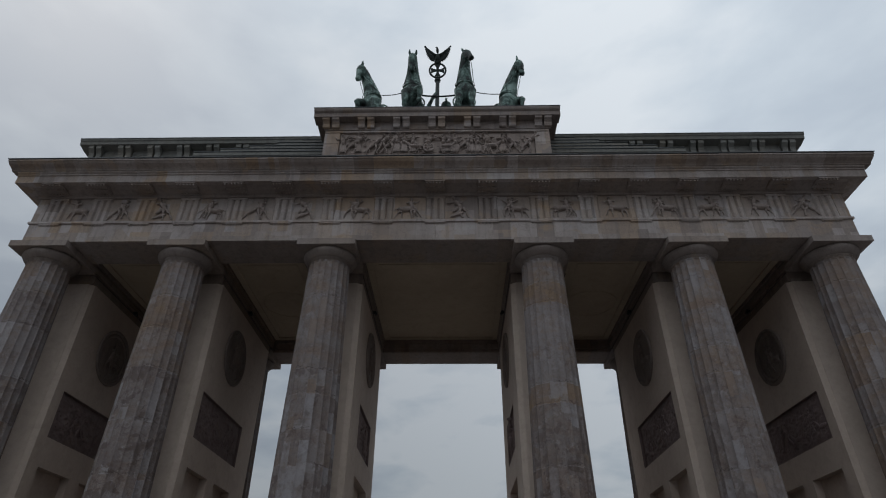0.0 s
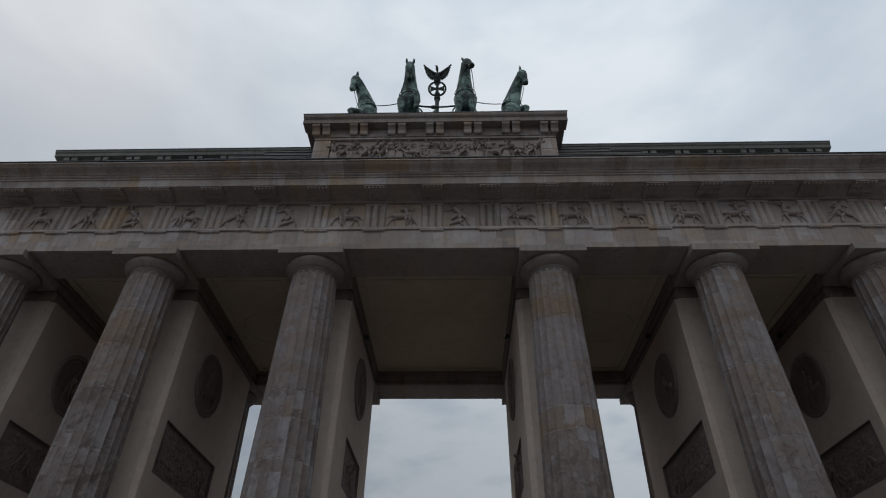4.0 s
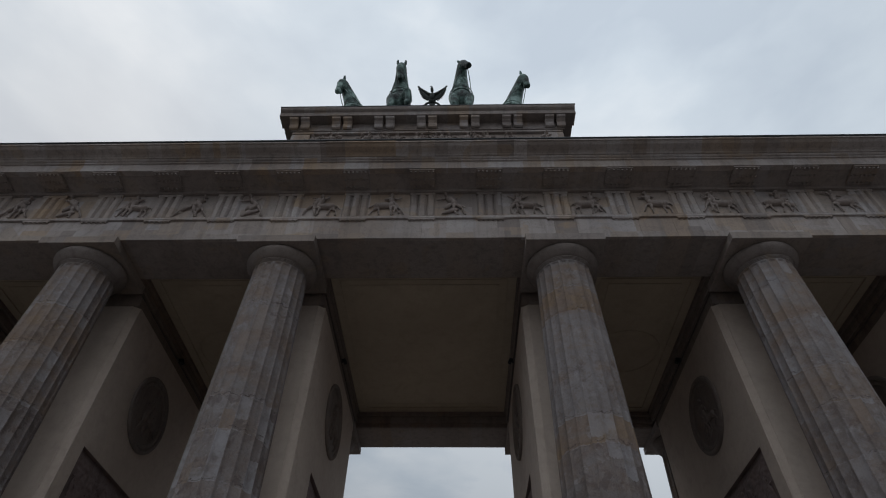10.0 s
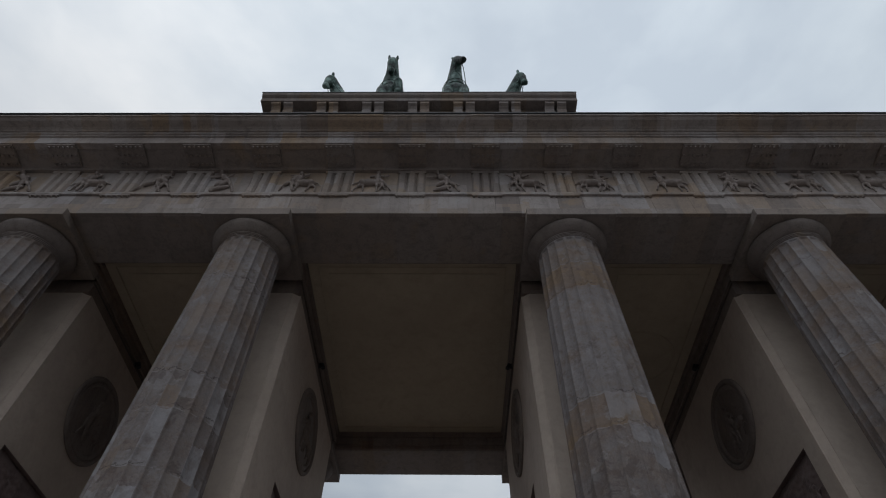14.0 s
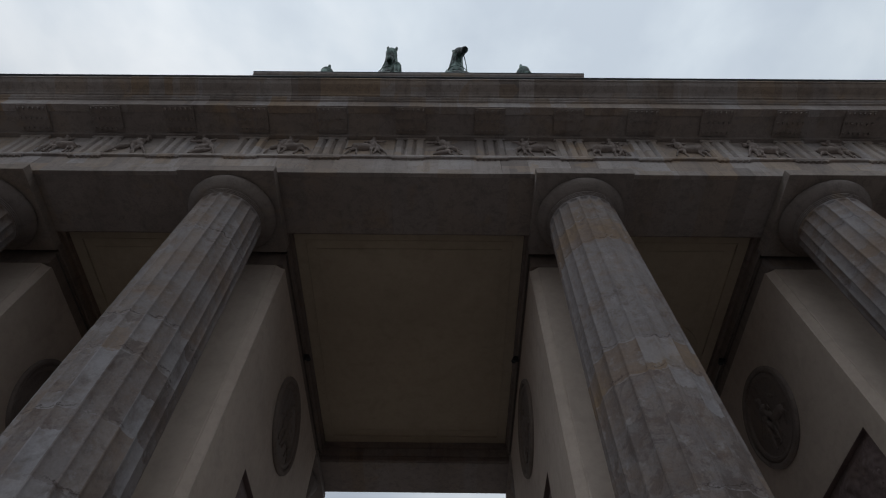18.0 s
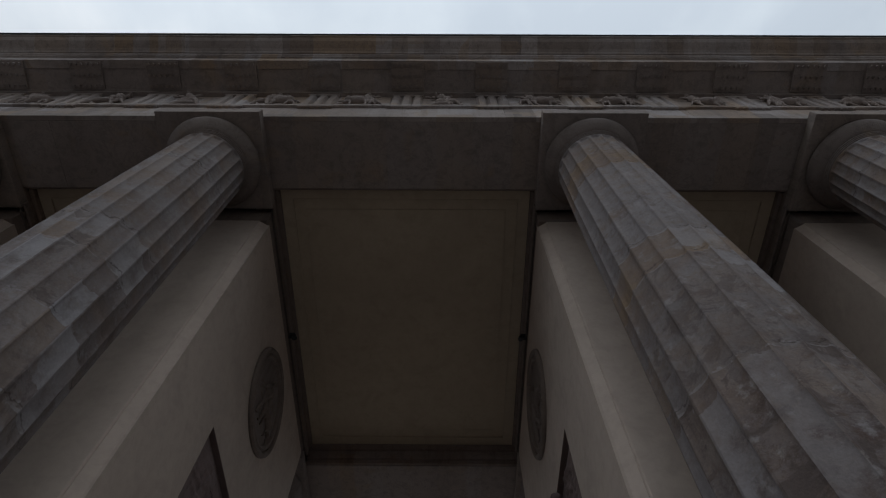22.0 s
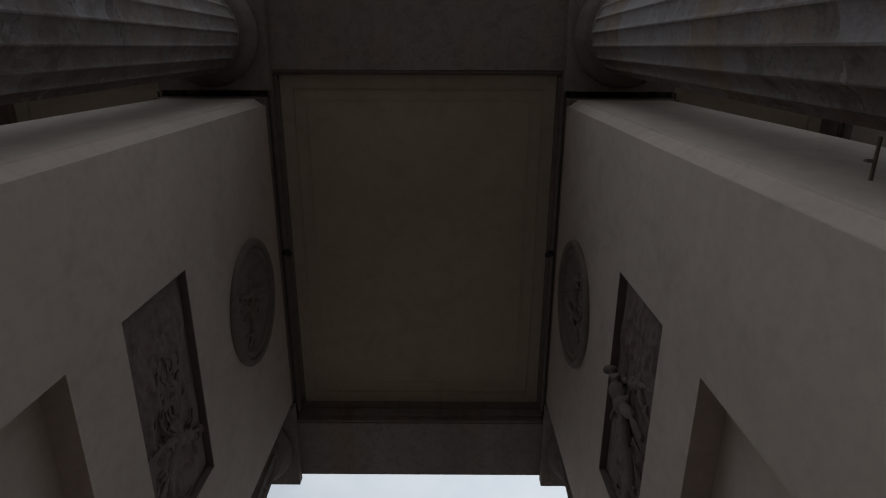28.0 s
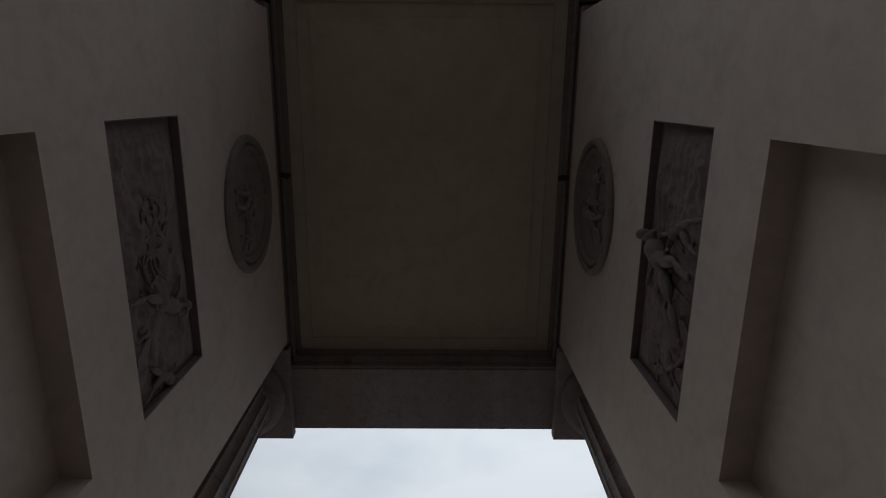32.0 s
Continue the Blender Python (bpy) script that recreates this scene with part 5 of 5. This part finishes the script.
WBR_ME = wing_bracket()
for s in (-1, 1):
    q0, q1 = sorted((s * (AW + 0.01), s * 15.45))
    wing = tagged(part("attic_wing", boxed(q0, q1, WF, 8.0, 15.94, 19.3, bevel=0.02), WINGSTONE), "low attic wing behind the cornice, with paired brackets and steps", "attic", kind="structure")
    c0, c1 = sorted((s * (AW + 0.01), s * 15.84))
    part("wing_cornice", run_x(bmesh.new(), [(WF, 19.12), (WF - 0.36, 19.2), (WF - 0.38, 19.34), (WF - 0.42, 19.38), (WF - 0.44, 19.46), (8.2, 19.46), (8.2, 19.12)], c0, c1), WINGSTONE, wing)
    part("flashing", boxed(c0, c1, WF - 0.46, 8.2, 19.463, 19.49, bevel=0.004), LEAD, wing)
    part("base_band", boxed(q0, q1, WF - 0.08, WF - 0.003, 18.0, 18.46, bevel=0.02), WINGSTONE, wing)
    for i in range(7):
        for d in (-0.165, 0.165):
            part("bracket", WBR_ME, WINGSTONE, wing, at=(s * (15.15 - i * 1.31) + d, 0, 0))
    for i, (xo, z) in enumerate(((10.34, 18.25), (9.26, 18.47), (8.07, 18.70), (6.91, 18.93), (5.9, 19.14))):
        y0 = 0.9 + 0.06 * i
        e0, e1 = sorted((s * (AW + 0.012), s * xo))
        st_ = part("step", boxed(e0, e1, y0, WF - 0.085, z - 0.22, z - 0.03, bevel=0.015), WINGSTONE, wing, "long stone step")
        part("nosing", boxed(e0, e1, y0 - 0.03, WF - 0.085, z - 0.028, z, bevel=0.005), LEAD, st_, "dark lead covering")


# ---- bronze group on the attic ----
HZ = 19.50


def horse(at, head_turn, nod, raised, lift, reach, aside):
    """A striding bronze horse, facing -y, one smooth body. head_turn, nod: degrees; raised: the side of the lifted foreleg, or 0."""
    bm = bmesh.new()
    t, nd = radians(head_turn), radians(nod)
    ahead = Vector((math.sin(t), -math.cos(t), 0))
    side = Vector((math.cos(t), math.sin(t), 0))
    blob(bm, (0, 2.0, 1.72), (0, 0.35, 1.72), 0.46, 0.46, sub=3)
    blob(bm, (0, 0.10, 1.12), (0, 0.06, 1.95), 0.44, 0.38, sub=3)
    for s in (-1, 1):
        blob(bm, (0.17 * s, -0.17, 1.3), (0.17 * s, -0.04, 1.75), 0.24, 0.23, sub=3)
        blob(bm, (0.27 * s, 0.12, 1.5), (0.22 * s, 0.2, 2.05), 0.19, 0.15, sub=2)
        blob(bm, (0.22 * s, 2.25, 1.55), (0.2 * s, 2.1, 1.95), 0.36, 0.34, sub=2)
    base, poll = Vector((0, 0.12, 1.95)), Vector((aside, -0.05 - reach * 0.5, 3.36 + lift))
    mid = base.lerp(poll, 0.55) + Vector((-0.10 * ahead.x, 0.26, 0.06))
    neck, rad = [], []
    for i in range(10):
        k = i / 9
        neck.append((1 - k) ** 2 * base + 2 * k * (1 - k) * mid + k * k * poll)
        rad.append(0.22 * (1 - k) ** 1.4 + 0.2)
    rad = [min(r, 0.43) for r in rad]
    tube(bm, neck, rad, 18)
    crest = [p + Vector((-0.14 * ahead.x, 0.19 + 0.06 * (1 - i / 9), 0.07)) for i, p in enumerate(neck)]
    tube(bm, crest[2:], [0.17 - 0.008 * i for i in range(8)], 10)
    down = ahead * math.cos(nd) - Vector((0, 0, 1)) * math.sin(nd)
    up = ahead * math.sin(nd) + Vector((0, 0, 1)) * math.cos(nd)
    down *= 0.86
    skull = poll + Vector((0, 0, 0.06))
    tube(bm, [skull - down * 0.1, skull + down * 0.06, skull + down * 0.24, skull + down * 0.5, skull + down * 0.76, skull + down * 0.95, skull + down * 1.06], [0.14, 0.195, 0.205, 0.165, 0.12, 0.122, 0.09], 16)
    blob(bm, skull + down * 0.16 - up * 0.16, skull + down * 0.38 - up * 0.14, 0.155, 0.12, sub=2)
    blob(bm, skull + down * 0.82 - up * 0.1, skull + down * 0.96 - up * 0.12, 0.075, 0.06, sub=2)
    tube(bm, [skull + down * 0.72 + side * 0.125 * math.cos(a) + up * 0.125 * math.sin(a) for a in [i * math.pi / 8 for i in range(17)]], 0.018, 6)
    tube(bm, [skull + down * 0.1 + side * 0.182 * math.cos(a) + up * 0.185 * math.sin(a) for a in [i * math.pi / 8 for i in range(17)]], 0.018, 6)
    for s in (-1, 1):
        root = skull - down * 0.07 + side * 0.12 * s + up * 0.02
        tube(bm, [root, root + side * 0.025 * s - down * 0.1 + up * 0.03, root + side * 0.035 * s - down * 0.2 + up * 0.05, root + side * 0.03 * s - down * 0.33 + up * 0.06], [0.05, 0.062, 0.05, 0.026], 10)
        blob(bm, skull + down * 0.95 + side * 0.075 * s + up * 0.05, skull + down * 1.02 + side * 0.075 * s + up * 0.04, 0.035, 0.035, sub=1)
        blob(bm, skull + down * 0.2 + side * 0.13 * s + up * 0.08, skull + down * 0.25 + side * 0.13 * s + up * 0.08, 0.05, 0.045, sub=1)
    for s in (-1, 1):
        hip = Vector((0.24 * s, -0.1, 1.5))
        if s == raised:
            knee, hoof = Vector((0.36 * s, -0.62, 1.2)), Vector((0.36 * s, -0.46, 0.62))
        else:
            knee, hoof = Vector((0.27 * s, -0.22, 0.8)), Vector((0.27 * s, -0.12, 0.02))
        tube(bm, [hip, hip.lerp(knee, 0.5), knee], [0.25, 0.2, 0.14], 12)
        blob(bm, knee, knee + Vector((0, 0, -0.04)), 0.14, 0.13, sub=2)
        tube(bm, [knee, knee.lerp(hoof, 0.5), hoof], [0.115, 0.085, 0.095], 10)
        blob(bm, hoof, hoof + Vector((0, -0.08, -0.02)), 0.12, 0.12, sub=2)
        rear, hock = Vector((0.27 * s, 2.35, 1.5)), Vector((0.27 * s, 2.6 + 0.2 * s, 0.75))
        tube(bm, [rear, rear.lerp(hock, 0.55), hock], [0.33, 0.22, 0.13], 12)
        foot = Vector((0.27 * s, 2.45 + 0.2 * s, 0.03))
        tube(bm, [hock, foot], [0.12, 0.095], 10)
        blob(bm, foot, foot + Vector((0, -0.1, 0)), 0.12, 0.11, sub=2)
    tube(bm, [(0, 2.7, 2.0), (0, 2.95, 1.95), (0, 3.1, 1.5), (0, 3.1, 0.9)], [0.12, 0.16, 0.17, 0.06], 10)
    tube(bm, [(0.44 * math.cos(a), 0.06 - 0.46 * math.sin(a), 1.98 - 0.08 * math.sin(a)) for a in [i * math.pi / 14 for i in range(15)]], 0.02, 6)
    tube(bm, [(0.50 * math.cos(a), 0.75, 1.73 + 0.50 * math.sin(a)) for a in [i * math.pi / 12 for i in range(25)]], 0.04, 6)
    me = mesh_of(bm, "bronze_horse", True)
    me.materials.append(BRONZE)
    ob = new("bronze_horse", me)
    ob.matrix_basis = at
    mod = ob.modifiers.new("weld", "REMESH")
    mod.mode, mod.voxel_size, mod.use_smooth_shade = "VOXEL", 0.021, True
    sm = ob.modifiers.new("soften", "SMOOTH")
    sm.iterations, sm.factor = 1, 0.5
    tagged(ob, "green verdigris bronze horse statue, striding, on the attic plinth", "statue", "four bronze horses")
    for s in (-1, 1):
        a_, b_ = at @ (skull + down * 0.55 + side * 0.11 * s - up * 0.05), at @ Vector((0.38 * s, 0.0, 2.15))
        sag = (a_ + b_) / 2 + Vector((0.06 * ahead.x, -0.1, -0.16))
        pts = [(1 - k) ** 2 * a_ + 2 * k * (1 - k) * sag + k * k * b_ for k in [i / 8 for i in range(9)]]
        tagged(part("rein", tube(bmesh.new(), pts, 0.016, 6), BRONZE), "thin green bronze rein from the bit to the chest", "rein", "reins")
    return ob


# x, y, turn of the body, turn of the head, nod, raised leg, lift, reach, neck aside
HORSES = [(-3.0, 0.9, -18, -38, 82, -1, 0.12, 0.95, -0.40), (-1.12, 0.30, 0, 3, 95, 1, -0.06, 0.95, 0.0), (1.2, 0.25, 2, 34, 60, 0, 0.26, 0.6, 0.04), (3.18, 0.9, 16, 36, 80, 1, 0.3, 0.95, 0.38)]
for x, y, body, turn, nod, raised, lift, reach, aside in HORSES:
    horse(pose(x, y, HZ, 0, 0, body), turn, nod, raised, lift, reach, aside)

for (a, b) in ((0, 1), (2, 3)):
    xa, xb = HORSES[a][0] + 0.45, HORSES[b][0] - 0.45
    bm = tube(bmesh.new(), [(xa + (xb - xa) * i / 8, 0.85, 21.55 - 0.06 * math.sin(math.pi * i / 8) + (0.16 * i / 8 if a == 0 else 0.16 * (1 - i / 8))) for i in range(9)], 0.02, 6)
    tagged(part("rein", bm, DARKBRONZE), "dark bronze rein between two horses", "rein", "reins")
yoke = empty("yoke", (0.04, 1.06, 21.7), label="dark bronze yoke bar between the two middle horses", category="yoke")
part("bar", tube(bmesh.new(), [(0.82 * k, 0, 0.09 * k * k - 0.03) for k in (-1, -0.75, -0.5, -0.25, 0, 0.25, 0.5, 0.75, 1)], 0.04, 8), DARKBRONZE, yoke)
part("ring", tube(bmesh.new(), [(-0.2 + 0.1 * math.cos(a), 0, -0.03 + 0.1 * math.sin(a)) for a in [i * math.pi / 8 for i in range(17)]], 0.025, 6), DARKBRONZE, yoke)


def cross_ring():
    """Wreath with a flared cross, under an eagle with raised wings, on a staff."""
    st = empty("standard", (-0.17, 4.13, HZ), label="dark bronze standard with wreath, cross and eagle", category="standard")
    part("staff", tube(bmesh.new(), [(0, 0, 0.0), (0, 0, 7.0)], [0.115, 0.105], 12), DARKBRONZE, st)
    part("knob", lathe(bmesh.new(), [(0.08, 6.72), (0.16, 6.78), (0.17, 6.86), (0.10, 6.93), (0.14, 6.98), (0.08, 7.02)], 16), DARKBRONZE, st)
    cz = 0.5
    tip_ = Matrix.Translation((0, 0, 7.0)) @ pose(0, 0, 0, 18)
    wr = bmesh.new()
    for i in range(26):
        a, b = i * 2 * math.pi / 26, (i + 1.25) * 2 * math.pi / 26
        blob(wr, (0.43 * math.cos(a), 0, cz + 0.43 * math.sin(a)), (0.46 * math.cos(b), 0, cz + 0.46 * math.sin(b)), 0.07, 0.05, sub=1)
    part("wreath", wr, DARKBRONZE, st, smooth=True, at=tip_)
    cr = bmesh.new()
    for i in range(4):
        a = i * math.pi / 2
        q = Matrix.Rotation(a, 3, "Y")
        prof = [(0.06, 0.045), (0.2, 0.075), (0.36, 0.165), (0.36, -0.165), (0.2, -0.075), (0.06, -0.045)]
        lo = [cr.verts.new(q @ Vector((px, -0.04, pz)) + Vector((0, 0, cz))) for px, pz in prof]
        hi = [cr.verts.new(q @ Vector((px, 0.04, pz)) + Vector((0, 0, cz))) for px, pz in prof]
        m = len(prof)
        for j in range(m):
            cr.faces.new((lo[j], lo[(j + 1) % m], hi[(j + 1) % m], hi[j]))
        cr.faces.new(lo[::-1])
        cr.faces.new(hi)
    box(cr, -0.08, 0.08, -0.045, 0.045, cz - 0.08, cz + 0.08)
    part("cross", cr, DARKBRONZE, st, at=tip_)
    eg = bmesh.new()
    blob(eg, (0, 0, cz + 0.58), (0.0, 0.0, cz + 1.0), 0.16, 0.13, sub=2)
    blob(eg, (0, -0.02, cz + 1.1), (-0.03, -0.06, cz + 1.4), 0.085, 0.075, sub=2)
    blob(eg, (-0.03, -0.08, cz + 1.42), (-0.13, -0.1, cz + 1.38), 0.035, 0.012, sub=1)
    blob(eg, (0, 0.02, cz + 0.62), (0.0, 0.05, cz + 0.44), 0.12, 0.16, sub=2)
    for s in (-1, 1):
        blob(eg, (s * 0.1, 0, cz + 0.62), (s * 0.14, -0.02, cz + 0.5), 0.07, 0.06, sub=1)
        lead = [Vector((s * 0.08, 0, cz + 0.92)), Vector((s * 0.22, 0.03, cz + 1.04)), Vector((s * 0.43, 0.06, cz + 1.26)), Vector((s * 0.7, 0.1, cz + 1.58))]
        for i in range(13):
            k = i / 12
            q = k * 3
            n0 = min(int(q), 2)
            root = lead[n0].lerp(lead[n0 + 1], q - n0)
            tip = Vector((s * (0.17 + 0.54 * k ** 0.75), 0.06, cz + 0.54 + 0.42 * k + 0.56 * k ** 3.5))
            blob(eg, root, tip, 0.08, 0.045, 0.45, sub=1)
        tube(eg, lead, [0.10, 0.08, 0.06, 0.02], 8)
    part("eagle", eg, DARKBRONZE, st, "eagle with raised wings", smooth=True, at=tip_)
    return st


cross_ring()


def charioteer():
    """A robed standing statue behind the horses, one plain mesh, its arm to the staff."""
    bm = bmesh.new()
    lathe(bm, [(0.6, 0.0), (0.66, 0.6), (0.52, 1.7), (0.44, 2.5), (0.47, 3.1), (0.40, 3.6), (0.17, 3.95), (0.15, 4.1)], 20, (0.35, 4.6, 0.9))
    blob(bm, (0.3, 4.55, 5.22), (0.3, 4.53, 5.4), 0.27, 0.28, sub=3)
    tube(bm, [(0.3, 4.25, 5.3), (0.3, 4.22, 5.5), (0.3, 4.4, 5.72), (0.3, 4.75, 5.7), (0.3, 4.95, 5.4)], 0.06, 8)
    tube(bm, [(0.05, 4.55, 4.4), (-0.45, 4.35, 4.55), (-0.6, 4.2, 5.0), (-0.38, 4.12, 5.55), (-0.2, 4.1, 5.85)], [0.18, 0.15, 0.12, 0.1, 0.09], 10)
    blob(bm, (-0.2, 4.1, 5.85), (-0.15, 4.1, 5.95), 0.1, 0.1, sub=2)
    me = mesh_of(bm, "bronze_statue", True)
    me.materials.append(BRONZE)
    ob = new("bronze_statue", me)
    ob.location = (0, 0, HZ)
    tagged(ob, "green bronze robed statue holding a staff behind the horses", "statue")
    ch = empty("chariot", (0.3, 4.6, HZ), label="low green bronze chariot behind the horses", category="chariot")
    part("body", lathe(bmesh.new(), [(0.7, 0.55), (0.85, 0.75), (0.9, 1.5), (0.84, 1.5), (0.8, 0.8)], 24), BRONZE, ch)
    for s in (-1, 1):
        wl = bmesh.new()
        tube(wl, [(s * 1.0, 0.75 * math.cos(a), 0.76 + 0.7 * math.sin(a)) for a in [i * math.pi / 12 for i in range(25)]], 0.06, 8)
        for i in range(4):
            a = i * math.pi / 4
            tube(wl, [(s * 1.0, 0.7 * math.cos(a), 0.76 + 0.7 * math.sin(a)), (s * 1.0, -0.7 * math.cos(a), 0.76 - 0.7 * math.sin(a))], 0.035, 6)
        part("wheel", wl, BRONZE, ch)


charioteer()


def bare_tree(at, h, seed):
    """A leafless tree: tapered trunk, limbs, and thin twigs."""
    g = random.Random(seed)
    tree = empty("bare_tree", at, label="distant leafless tree with thin dark twigs", category="tree")
    part("trunk", tube(bmesh.new(), [(0, 0, 0), (0.1, 0, h * 0.3), (-0.1, 0.1, h * 0.6), (0, 0, h * 0.97)], [0.28, 0.2, 0.12, 0.02], 8), BARK, tree)
    for n in range(16):
        z = h * (0.3 + 0.62 * n / 16)
        a, l = n * 2.4, h * 0.33 * (1.05 - n / 18)
        d = Vector((math.cos(a), math.sin(a), 0.9)).normalized()
        limb = bmesh.new()
        p0 = Vector((0, 0, z))
        tube(limb, [p0, p0 + d * l * 0.5 + Vector((0, 0, 0.1)), p0 + d * l], [0.07, 0.045, 0.012], 6)
        for _ in range(9):
            k = g.uniform(0.3, 1.0)
            q = p0 + d * l * k
            e_ = Vector((g.uniform(-1, 1), g.uniform(-1, 1), g.uniform(0.1, 1.2))).normalized() * g.uniform(0.4, 1.0)
            tube(limb, [q, q + e_ * 0.5 + Vector((0, 0, 0.03)), q + e_], [0.02, 0.014, 0.006], 5)
        part("limb", limb, BARK, tree)


bare_tree((-16.5, 34.5, 0), 9.5, 4)
